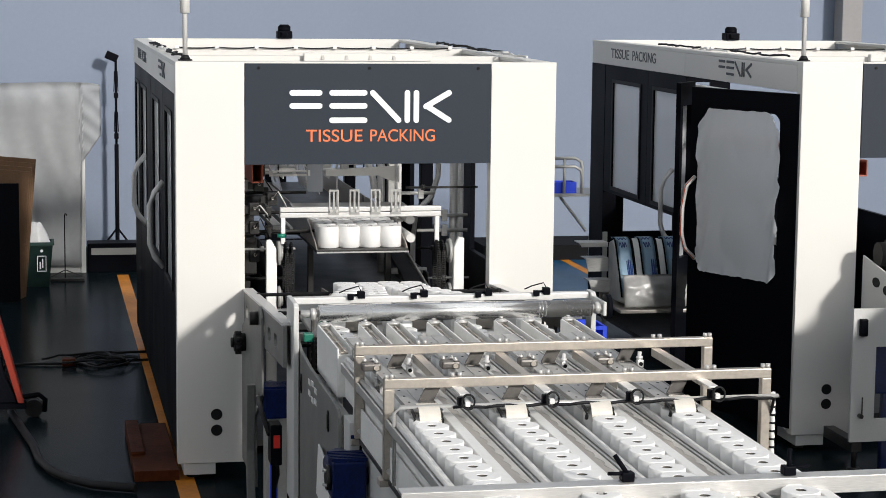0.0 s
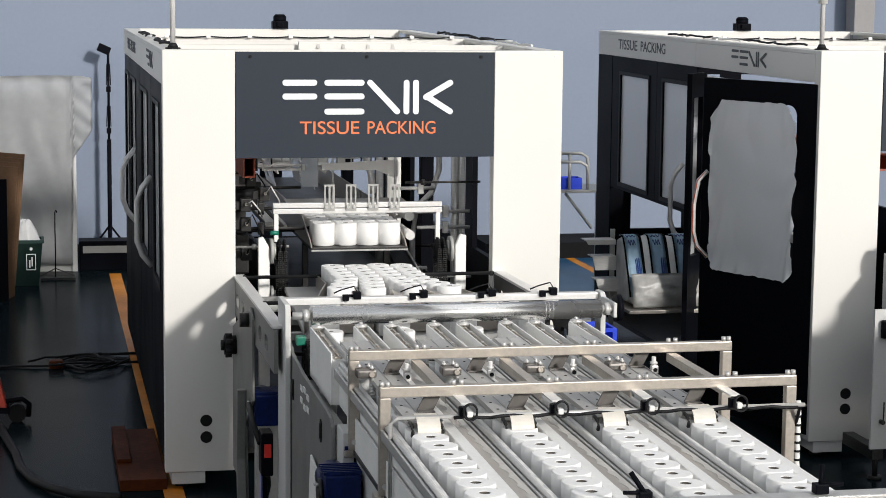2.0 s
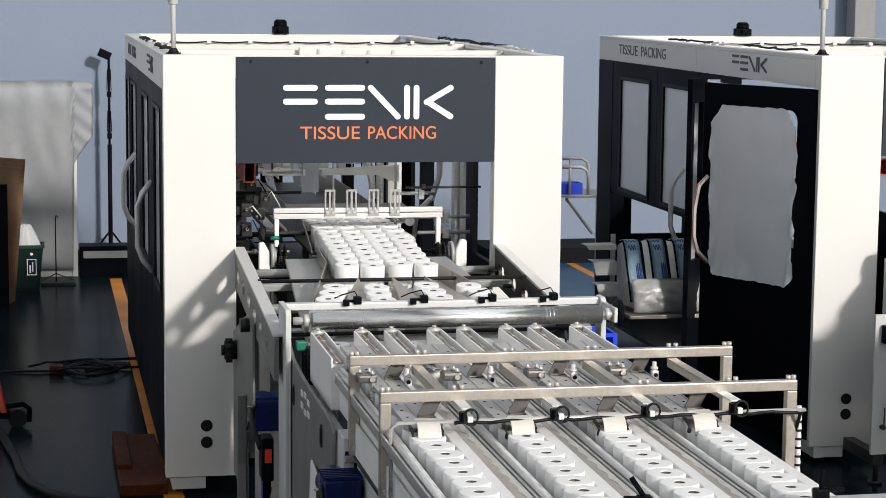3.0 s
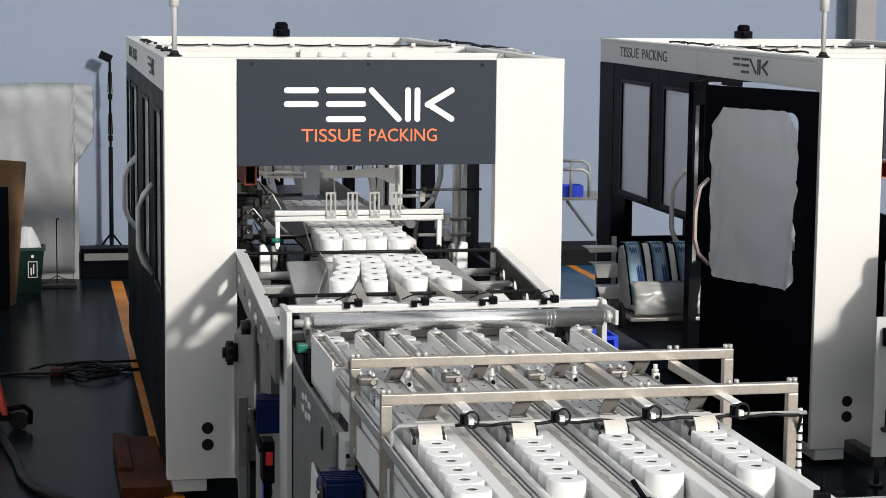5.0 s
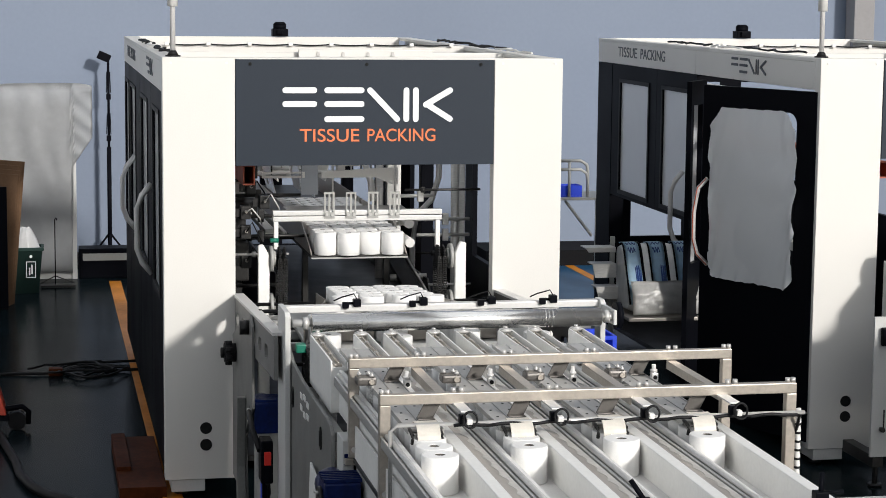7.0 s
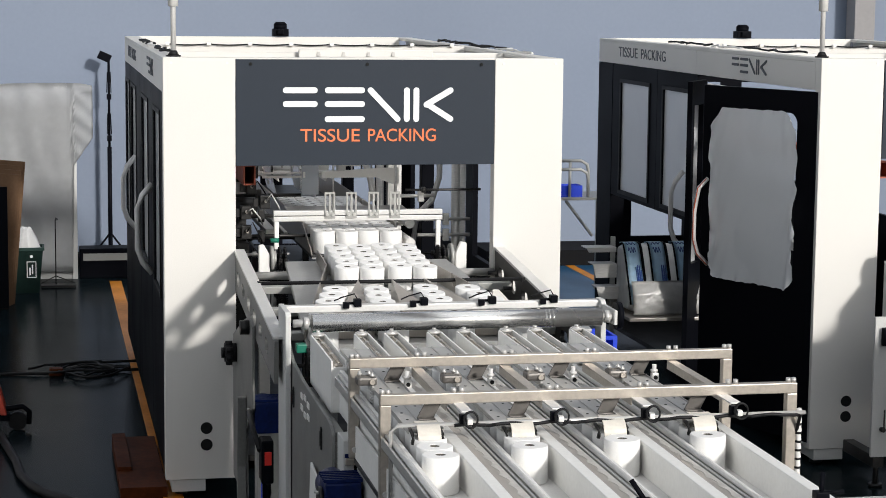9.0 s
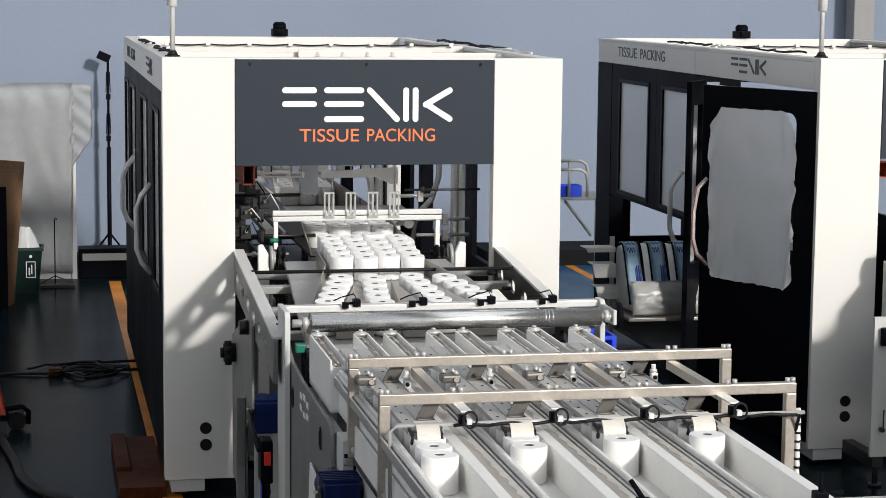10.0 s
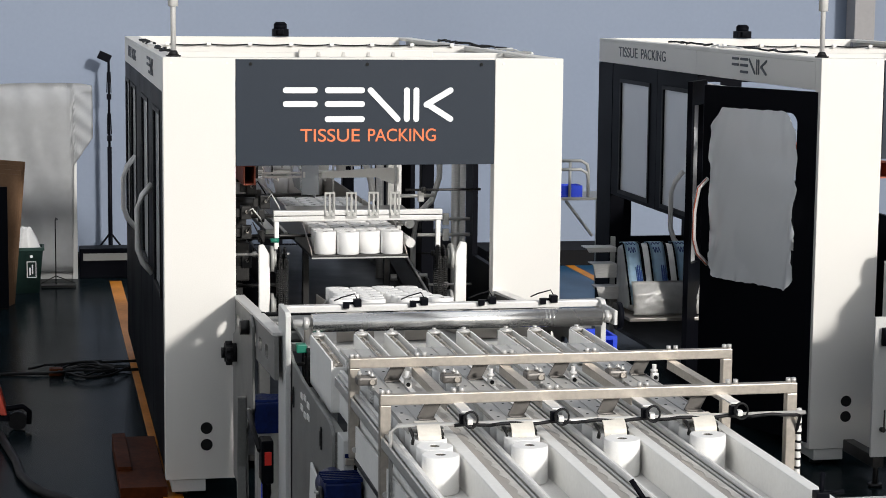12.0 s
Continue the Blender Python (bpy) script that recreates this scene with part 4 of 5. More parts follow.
for x in (0.185, 0.465, 0.75, 1.03):
    bm = BM()
    box(bm, x, x + 0.02, -0.045, -0.02, 0.15, 0.178, 0.003)
    s = part("sensor", bm, BLACKP, sr, "small black sensor")
    bm = BM()
    box(bm, x + 0.022, x + 0.04, -0.045, -0.02, 0.146, 0.164, 0.004)
    part("sensor_mount", bm, PLASTICW, s)
    bm = BM()
    loop = [(x + 0.03 + 0.021 * math.cos(0.5 + k * 11.5 / 34), -0.048 - 0.0004 * k, 0.165 + 0.024 * math.sin(0.5 + k * 11.5 / 34)) for k in range(35)]
    tube(bm, loop + [(x + 0.075, -0.045, 0.143), (x + 0.11, -0.036, 0.146)], 0.0032, 6)
    part("sensor_cable", bm, RUBBER, s)
    bm = BM()
    box(bm, x + 0.01, x + 0.045, -0.012, 0.14, 0.178, 0.183, 0.001)
    part("sensor_arm", bm, ALU, s)

# near cross bar with two clamp levers
cb = thing("cross_bar", 0.28, -4.70, 1.0, "flat stainless cross bar with clamp levers", "cross bar")
bm = BM()
box(bm, 0.0, 1.75, -0.03, 0.03, 0.118, 0.128, 0.002)
box(bm, 0.0, 1.75, -0.036, -0.0305, 0.08, 0.128, 0.001)
part("bar", bm, STEEL, cb)
for x in (0.02, 1.70):
    bm = BM()
    box(bm, x, x + 0.03, -0.02, 0.02, -0.12, 0.117)
    part("bar_post", bm, ALU, cb)
for x, s in ((0.645, -1), (1.12, 1)):
    bm = BM()
    box(bm, x - 0.018, x + 0.018, -0.015, 0.02, 0.129, 0.155, 0.003)
    cyl(bm, (x, 0, 0.15), (x - 0.032 if s < 0 else x + 0.01, 0.02, 0.20), 0.007, 10)
    cyl(bm, (x, 0, 0.150), (x + s * 0.058, -0.01, 0.155), 0.0055, 10)
    part("clamp_lever", bm, BLACKP, cb, "black clamp lever")

# press roller in its frame at the foot of the swing bed
rf = thing("press_roller", 0.40, -1.70, 0, "ground steel press roller in a pale frame with sensors", "press roller")
bm = BM()
cyl(bm, (0.075, 0, 1.122), (1.255, 0, 1.122), 0.037, 48)
roller = part("roller", bm, CHROME, rf, "bright ground steel roller")
for x in (1.02, 1.034, 1.050):
    bm = BM()
    cyl(bm, (x, 0, 1.122), (x + 0.004, 0, 1.122), 0.0372, 48)
    part("scored_ring", bm, CHROME, roller)
bm = BM()
cyl(bm, (0.0, 0, 1.122), (0.075, 0, 1.122), 0.016, 16)
cyl(bm, (0.04, 0, 1.122), (0.06, 0, 1.122), 0.026, 16)
part("journal", bm, STEEL, rf)
bm = BM()
cyl(bm, (1.255, 0, 1.122), (1.32, 0, 1.122), 0.016, 16)
cyl(bm, (1.27, 0, 1.122), (1.29, 0, 1.122), 0.026, 16)
part("journal", bm, STEEL, rf)
for x in (-0.03, 1.30):
    bm = BM()
    f = 0.0 if x < 0 else 0.15
    prism(bm, [(f, 0.3), (0.24, 0.3), (0.24, 1.165), (f + 0.02, 1.165), (f, 1.15)], "x", x, x + 0.022, 0.002)
    if f:
        prism(bm, [(-0.03, 1.09), (0.149, 1.09), (0.149, 1.15), (-0.03, 1.15)], "x", x + 0.004, x + 0.018, 0.002)
    part("end_plate", bm, GREYWHITE, rf)
bm = BM()
box(bm, -0.007, 1.299, 0.19, 0.235, 1.132, 1.160, 0.002)
box(bm, -0.007, 1.299, 0.182, 0.1895, 1.135, 1.158, 0.001)
part("front_bar", bm, ALU, rf)
bm = BM()
cyl(bm, (1.323, 0.02, 1.122), (1.345, 0.02, 1.122), 0.055, 28)
part("end_cap", bm, BLACKP, rf)
for x in (0.225, 0.50, 0.785, 1.045):
    bm = BM()
    box(bm, x, x + 0.025, 0.165, 0.19, 1.15, 1.175, 0.003)
    box(bm, x + 0.045, x + 0.075, 0.17, 0.21, 1.155, 1.185, 0.003)
    box(bm, x + 0.02, x + 0.05, 0.19, 0.20, 1.163, 1.172)
    s = part("sensor", bm, BLACKP, rf, "small black sensor")
    bm = BM()
    tube(bm, [(x + 0.06, 0.19, 1.185), (x + 0.05, 0.2, 1.205), (x + 0.0, 0.21, 1.19), (x - 0.03, 0.22, 1.175)], 0.003, 6)
    part("sensor_cable", bm, RUBBER, s)
for x in (-0.005, 1.275):
    bm = BM()
    box(bm, x, x + 0.028, -0.04, 0.22, 0.0, 0.32, 0.003)
    part("frame_foot", bm, ALU, rf)

# plates, motors and guards on the near side of the bed
gp = thing("drive_guard", 0.30, -0.90, 0, "grey steel drive plates beside the swing bed", "machine guard")
bm = BM()
prism(bm, [(0.86, 0.12), (0.86, 0.80), (0.40, 0.94), (0.06, 1.02), (-0.02, 0.98), (-0.02, 0.62), (0.28, 0.45), (0.25, 0.12)], "x", 0.02, 0.032, 0.002)
part("side_plate", bm, DRIVE, gp)
bm = BM()
prism(bm, [(0.20, 0.0), (0.24, 0.0), (0.30, 0.30), (0.26, 0.62), (0.22, 0.62), (0.255, 0.30)], "x", -0.02, 0.018, 0.002)
part("edge_bracket", bm, DRIVE, gp)
bm = BM()
cyl(bm, (-0.035, 0.70, 0.74), (0.02, 0.70, 0.74), 0.045, 14)
cyl(bm, (-0.05, 0.70, 0.74), (-0.034, 0.70, 0.74), 0.025, 14)
for k in range(7):
    a = k * math.tau / 7
    cyl(bm, (-0.03, 0.70 + 0.045 * math.cos(a), 0.74 + 0.045 * math.sin(a)), (0.0, 0.70 + 0.045 * math.cos(a), 0.74 + 0.045 * math.sin(a)), 0.014, 10)
part("star_knob", bm, RUBBER, gp, "black star knob")
bm = BM()
cyl(bm, (-0.02, 0.12, 0.955), (0.02, 0.12, 0.955), 0.032, 18)
part("bearing", bm, DARKSTEEL, gp)
fg = thing("front_guard", 0.396, -2.05, 0, "grey stepped steel guard plate with slots", "machine guard")
bm = BM()
prism(bm, [(0.55, 0.30), (0.55, 1.0), (0.50, 1.02), (0.37, 0.972), (0.05, 0.952), (-0.60, 0.948), (-0.70, 0.94), (-0.745, 0.915), (-0.755, 0.88), (-0.755, 0.56), (-0.3, 0.40)], "x", 0.0, 0.014, 0.002)
part("guard_plate", bm, DRIVE, fg)
for y, z in ((0.29, 0.84), (-0.50, 0.85)):
    bm = BM()
    prism(bm, [(y + 0.020 * math.cos(a), z + (0.022 if math.sin(a) > 0 else -0.022) + 0.020 * math.sin(a)) for a in [k * math.tau / 16 + 0.01 for k in range(16)]], "x", -0.004, -0.001)
    part("slot", bm, HOLE, fg)
    bm = BM()
    prism(bm, [(y + 0.008 * math.cos(a), z + (0.020 if math.sin(a) > 0 else -0.020) + 0.008 * math.sin(a)) for a in [k * math.tau / 16 + 0.01 for k in range(16)]], "x", -0.008, -0.0041)
    part("slot_stud", bm, DARKSTEEL, fg)
for k in range(6):
    bm = BM()
    y, z = 0.0 - 0.09 * (k % 3), 0.885 - 0.055 * (k // 3) + 0.01 * (k % 2)
    box(bm, -0.004, -0.0005, y, y + 0.06, z, z + 0.022, 0.001)
    part("bright_tab", bm, PLASTICW, fg)
bm = BM()
box(bm, 0.018, 0.055, -0.90, -0.758, 0.62, 0.93, 0.004)
part("guard_end", bm, GREYWHITE, fg)
for k in range(4):
    bm = BM()
    box(bm, 0.022, 0.05, -0.908, -0.9, 0.66 + 0.062 * k, 0.70 + 0.062 * k, 0.003)
    part("terminal", bm, BLUE, fg)
bm = BM()
box(bm, 0.016, 0.05, -0.7, 0.1, 0.88, 0.915, 0.003)
part("guard_shelf", bm, PLATE, fg)
bm = BM()
box(bm, 0.0, 0.02, -0.02, 0.0, 0.0, 0.40)
part("guard_leg", bm, ALU, fg)
bm = BM()
box(bm, 0.02, 0.05, -0.84, -0.80, 0.0, 0.62)
part("guard_leg", bm, ALU, fg)
bm = BM()
prism(bm, [(-0.30, 0.52), (-0.62, 0.50), (-0.66, 0.62), (-0.60, 0.70), (-0.35, 0.73)], "x", -0.02, -0.012, 0.002)
part("loose_cover", bm, PLASTICW, fg, "white bent plastic cover")


def gearmotor(x, y, z, label, foot, s=1.0):
    e = thing("gear_motor", x, y, z, label, "gear motor", "blue gear motors")
    bm = BM()
    box(bm, -0.06, 0.06, -0.07, 0.07, -0.07, 0.07, 0.008)
    body = part("gearbox", bm, BLUE, e)
    for k in range(6):
        bm = BM()
        box(bm, -0.064, 0.064, -0.065 + 0.023 * k, -0.058 + 0.023 * k, 0.0705, 0.082, 0.001)
        part("fin", bm, BLUE, body)
    bm = BM()
    cyl(bm, (0, 0.072, 0), (0, 0.22, 0), 0.055, 24)
    part("motor_barrel", bm, BLUE, e)
    bm = BM()
    cyl(bm, (-0.075, 0, 0), (-0.06, 0, 0), 0.045, 24)
    cyl(bm, (0.06, 0, 0), (0.10, 0, 0), 0.03, 20)
    part("flange", bm, DARKSTEEL, e)
    for k in range(4):
        bm = BM()
        a = k * math.tau / 4 + 0.6
        cyl(bm, (-0.084, 0.036 * math.cos(a), 0.036 * math.sin(a)), (-0.075, 0.036 * math.cos(a), 0.036 * math.sin(a)), 0.006, 8)
        part("bolt", bm, STEEL, e)
    bm = BM()
    box(bm, -0.05, 0.05, -0.05, 0.05, -0.10 - foot, -0.071, 0.003)
    part("motor_bracket", bm, PLATE, e)
    e.scale = (s, s, s)
    return e


gearmotor(0.385, -3.08, 0.765, "blue cast gear motor under the lanes", 0.665)
gearmotor(0.395, -0.82, 0.57, "dark blue gear motor behind the drive plate", 0.46)
sw = thing("switch_box", 0.30, -1.42, 0.0, "black switch box with a red rocker on a post", "switch box")
bm = BM()
box(bm, 0.0, 0.05, -0.05, 0.06, 0.42, 0.60, 0.008)
box(bm, 0.01, 0.03, 0.0, 0.02, 0.0, 0.42)
part("box_body", bm, BLACKP, sw)
bm = BM()
box(bm, 0.012, 0.04, -0.058, -0.050, 0.50, 0.556, 0.002)
part("rocker", bm, RED, sw, "bright red rocker switch")
bm = BM()
tube(bm, [(0.03, 0.0, 0.42), (0.04, 0.05, 0.36), (0.03, 0.1, 0.28), (0.05, 0.12, 0.14), (0.05, 0.1, 0.02)], 0.012, 8)
tube(bm, [(0.0, 0.0, 0.55), (-0.02, 0.1, 0.62), (-0.02, 0.25, 0.66), (0.0, 0.4, 0.60)], 0.012, 8)
part("switch_cable", bm, RUBBER, sw)
bm = BM()
cyl(bm, (0.02, 0.1, 0.10), (0.02, 0.1, 0.42), 0.007, 8)
cyl(bm, (0.04, 0.1, 0.10), (0.04, 0.1, 0.42), 0.007, 8)
part("air_line", bm, BLUECRATE, sw)
ch = thing("side_chain", 0.47, -1.66, 0.93, "black drive chain with a green air fitting", "chain drive")
bm = BM()
for k in range(16):
    a = k * math.tau / 16
    box(bm, -0.012, 0.012, 0.075 * math.cos(a) - 0.009, 0.075 * math.cos(a) + 0.009, 0.075 * math.sin(a) - 0.009, 0.075 * math.sin(a) + 0.009)
cyl(bm, (-0.008, 0, 0), (0.008, 0, 0), 0.068, 24)
cyl(bm, (0.0, 0, 0), (0.9, 0, 0), 0.012, 10)
part("chain_wheel", bm, RUBBER, ch)
bm = BM()
box(bm, -0.05, -0.01, 0.0, 0.05, 0.065, 0.10, 0.005)
part("air_fitting", bm, GREEN, ch)
# blue crate beside the conveyor
bc = thing("blue_crate", 1.70, -1.25, 0.62, "blue plastic parts crate on a bracket", "crate")
bm = BM()
frame_plate(bm, "y", 0.0, 0.012, 0.0, 0.16, 0.0, 0.34, [(0.015 + 0.047 * a, 0.048 + 0.047 * a, 0.02 + 0.08 * b, 0.085 + 0.08 * b) for a in range(3) for b in range(4)])
box(bm, 0.0, 0.16, 0.013, 0.2, 0.0, 0.012)
box(bm, 0.0, 0.012, 0.013, 0.2, 0.0121, 0.34)
box(bm, 0.148, 0.16, 0.013, 0.2, 0.0121, 0.34)
box(bm, 0.013, 0.147, 0.188, 0.2, 0.0121, 0.34)
part("crate_body", bm, BLUECRATE, bc)
bm = BM()
box(bm, 0.06, 0.10, 0.08, 0.12, -0.62, -0.001)
part("crate_post", bm, PLATE, bc)

# ---- swing bed that lifts the rolls to the upper deck ----
PIVOT = Vector((0.0, -1.5, 1.0))
bed = thing("swing_bed", 0.0, -1.5, 1.0, "grey swing bed with slotted side beams carrying the rolls", "swing conveyor")
bm = BM()
prism(bm, [(0.482, 0.0), (1.50, 0.0), (1.37, 1.56), (0.58, 1.56)], "z", -0.028, -0.004, 0.003)
part("bed_plate", bm, BEDBELT, bed)
for y in (0.30, 0.72, 1.14):
    for x0, x1 in ((0.3525, 0.60), (1.36, 1.5995)):
        bm = BM()
        box(bm, x0, x1, y, y + 0.05, -0.062, -0.030, 0.003)
        part("cross_stub", bm, PLATE, bed)
for x0, x1 in ((0.335, 0.352), (1.60, 1.617)):
    bm = BM()
    slots = [(0.10 + 0.24 * k, 0.22 + 0.24 * k, -0.072, -0.012) for k in range(6)]
    frame_plate(bm, "x", x0, x1, -0.12, 1.56, -0.125, 0.05, slots)
    for u0, u1, v0, v1 in slots:
        for u, v, du, dv in ((u0, v0, 1, 1), (u1, v0, -1, 1), (u1, v1, -1, -1), (u0, v1, 1, -1)):
            prism(bm, [(u, v), (u + 0.024 * du, v), (u + 0.008 * du, v + 0.008 * dv), (u, v + 0.024 * dv)], "x", x0 + 0.0002, x1 - 0.0002)
    part("side_beam", bm, DRIVE if x0 < 1 else DARKSTEEL, bed, "side beam with round-ended slots")
    bm = BM()
    box(bm, x0 - 0.004, x1 + 0.03, -0.1, 1.54, 0.051, 0.064, 0.002)
    part("top_strip", bm, ALU, bed)
for x in (0.375, 1.575):
    for k in range(5):
        bm = BM()
        cyl(bm, (x - 0.022, 0.12 + 0.33 * k, -0.05), (x + 0.02, 0.12 + 0.33 * k, -0.05), 0.010, 12)
        part("roller_pin", bm, DARKSTEEL, bed)
bm = BM()
cyl(bm, (0.36, 1.5, -0.06), (1.595, 1.5, -0.06), 0.02, 18)
part("end_shaft", bm, STEEL, bed)


def stack_x(i):
    return 0.962 + (i - 1.5) * 0.1095


def fan(i, y):
    """x of lane i at y: straight lanes that draw together over the bed."""
    y0, y1 = ((-1.42, -0.52), (-1.10, -0.50), (-1.60, -0.42), (-1.62, -0.53))[i]
    k = min(1, max(0, (y - y0) / (y1 - y0)))
    return LANES[i] * (1 - k) + stack_x(i) * k


for i in range(3):
    bm = BM()
    def mid(y):
        return (fan(i, y) + fan(i + 1, y)) / 2
    a0, a1 = mid(-1.42), mid(-0.72)
    w = (fan(i + 1, -1.42) - fan(i, -1.42)) / 2 - 0.064
    v = [bm.verts.new(p) for p in ((a0 - w, 0.08, 0), (a0 + w, 0.08, 0), (a1, 0.78, 0), (a0 - w, 0.08, 0.085), (a0 + w, 0.08, 0.085), (a1, 0.78, 0.085))]
    for f in ((0, 2, 1), (0, 1, 4, 3), (1, 2, 5, 4), (2, 0, 3, 5), (3, 4, 5)):
        bm.faces.new([v[j] for j in f])
    bmesh.ops.recalc_face_normals(bm, faces=bm.faces)
    part("lane_divider", bm, SHEET, bed)
for s, i in ((-1, 0), (1, 3)):
    bm = BM()
    pts = [(fan(i, -1.42) + s * 0.064, 0.08), (fan(i, -0.30) + s * 0.066, 1.2), (fan(i, -0.30) + s * 0.066, 1.52), (fan(i, -0.30) + s * 0.072, 1.52), (fan(i, -0.30) + s * 0.072, 1.2), (fan(i, -1.42) + s * 0.07, 0.08)]
    prism(bm, pts, "z", 0.0, 0.06 if s < 0 else 0.08)
    part("edge_guide", bm, SHEET, bed)

flights = []
for k in range(4):
    bm = BM()
    cyl(bm, (0.37, 0, 0), (1.59, 0, 0), 0.0085, 10)
    for x in (0.37, 1.57):
        box(bm, x, x + 0.015, -0.012, 0.012, -0.012, 0.010, 0.002)
    o = part("flight_bar", bm, RUBBER)
    tagged(o, "thin black pusher rod travelling over the rolls", "pusher rod", "pusher rods")
    flights.append(o)


# ---- surroundings ----
# covered boards at the back wall
cv = thing("draped_board", -0.95, 7.5, 0, "white board draped with ribbed plastic sheet by the wall", "covered board")
bm = BM()
box(bm, -0.6, 0.64, 0.0, 0.05, 0.0, 1.50, 0.004)
box(bm, 0.641, 0.685, -0.02, 0.03, 0.0, 1.52, 0.004)
part("board", bm, GREYWHITE, cv)
bm = BM()
nx, nz = 90, 24
grid = []
for i in range(nx + 1):
    x = -0.6 + 1.42 * i / nx
    row = []
    for j in range(nz + 1):
        t = j / nz
        top = 1.60 + 0.035 * math.sin(1.5 * x + 0.9) - 0.5 * max(0.0, x - 0.72) ** 1.5
        bot = 0.04 + 0.03 * math.sin(x * 4) if x < 0.66 else 0.95 + (x - 0.66) * 1.5
        z = bot + (top - bot) * t
        rib = 0.009 * math.sin(40 * (x * 0.8 + z)) if x > 0.62 else 0.0045 * math.sin(x * 30 + 6 * t) * (0.3 + t)
        y = -0.06 - rib - 0.030 * noise.noise((x * 2.6 + t, t * 2.2, 0)) - 0.012 * noise.noise((x * 9 + 5 * t, t * 3, 2))
        row.append(bm.verts.new((x, y + 0.07 * max(0, t - 0.93) / 0.07, z)))
    grid.append(row)
for i in range(nx):
    for j in range(nz):
        bm.faces.new((grid[i][j], grid[i + 1][j], grid[i + 1][j + 1], grid[i][j + 1])).smooth = True
bmesh.ops.solidify(bm, geom=bm.faces[:], thickness=0.003)
part("plastic_sheet", bm, CLOTH, cv, "rippled milky plastic sheet")

lamp = thing("lamp_stand", 0.031, 8.20, 0, "black telescopic lamp stand with a small square head", "lamp stand")
bm = BM()
cyl(bm, (0, 0, 0.0), (0, 0, 1.05), 0.019, 12)
cyl(bm, (0, 0, 1.05), (0, 0, 1.82), 0.011, 12)
part("pole", bm, BLACKP, lamp)
for z in (1.10, 1.46):
    bm = BM()
    cyl(bm, (0, 0, z), (0, 0, z + 0.24), 0.006, 8)
    for dx in (-0.018, 0.018):
        cyl(bm, (dx, 0, z + 0.06), (dx * 0.7, 0, z + 0.24), 0.004, 8)
    box(bm, -0.02, 0.02, -0.015, 0.015, z, z + 0.05, 0.005)
    part("clamp", bm, BLACKP, lamp)
bm = BM()
box(bm, -0.055, 0.055, -0.03, 0.03, -0.035, 0.035, 0.006)
bmesh.ops.transform(bm, matrix=pose(-0.035, 0, 1.83, 0, 24, 0), verts=bm.verts)
part("lamp_head", bm, BLACKP, lamp)
for k in range(3):
    bm = BM()
    a = k * math.tau / 3 + 0.5
    tube(bm, [(0, 0, 0.3), (0.15 * math.cos(a), 0.15 * math.sin(a), 0.12), (0.26 * math.cos(a), 0.26 * math.sin(a), 0.012)], 0.009, 8)
    part("leg", bm, BLACKP, lamp)

bn = thing("waste_bin", -0.69, 6.8, 0, "dark green plastic waste bin with a white sign and clear bag", "waste bin")
bm = BM()
v = []
for z, s in ((0.0, 0.105), (0.36, 0.14)):
    v.append([bm.verts.new((sx * s, sy * s * 0.8, z)) for sx, sy in ((-1, -1), (1, -1), (1, 1), (-1, 1))])
bm.faces.new(v[0][::-1])
for k in range(4):
    bm.faces.new((v[0][k], v[0][(k + 1) % 4], v[1][(k + 1) % 4], v[1][k]))
bmesh.ops.solidify(bm, geom=bm.faces[:], thickness=0.004)
part("bin_body", bm, BINGREEN, bn)
bm = BM()
frame_plate(bm, "z", 0.345, 0.37, -0.15, 0.15, -0.122, 0.122, [(-0.13, 0.13, -0.10, 0.10)])
part("bin_rim", bm, BINGREEN, bn)
bm = BM()
frame_plate(bm, "y", -0.112, -0.109, 0.01, 0.085, 0.13, 0.26, [(0.016, 0.079, 0.136, 0.254)])
box(bm, 0.03, 0.042, -0.112, -0.109, 0.15, 0.21)
box(bm, 0.05, 0.06, -0.112, -0.109, 0.16, 0.235)
cyl(bm, (0.048, -0.115, 0.30), (0.048, -0.108, 0.30), 0.012, 16)
part("sign", bm, LOGO, bn, "white line sign on the bin")
bm = BM()
n = 40
rnd = random.Random(8)
ring = [[bm.verts.new((0.125 * (1 - j * 0.16) * math.cos(k * math.tau / n) * (1 + rnd.uniform(-.12, .12)), 0.095 * (1 - j * 0.16) * math.sin(k * math.tau / n) * (1 + rnd.uniform(-.12, .12)), 0.34 + 0.045 * j + rnd.uniform(-.02, .02))) for k in range(n)] for j in range(5)]
for a, b in zip(ring, ring[1:]):
    for k in range(n):
        bm.faces.new((a[k], a[(k + 1) % n], b[(k + 1) % n], b[k])).smooth = True
bm.faces.new(ring[-1])
part("bin_bag", bm, BAGFILM, bn, "crumpled clear bin bag")

bx = thing("cardboard_stack", -0.97, 6.2, 0, "leaning brown cardboard sheets with dark edges", "cardboard")
for k in range(4):
    bm = BM()
    box(bm, -0.35, 0.20 - 0.015 * k, -0.012, 0.012, 0.0, 1.11 - 0.03 * k, 0.002)
    o = part("cardboard_sheet", bm, CARD, bx)
    o.matrix_basis = pose(0, -0.05 * k, 0.004, -3, 5, 0)
bm = BM()
box(bm, -0.3, 0.16, -0.26, -0.235, 0.004, 0.93, 0.004)
part("dark_sheet", bm, BLACKP, bx, "black sheet leaning in front")

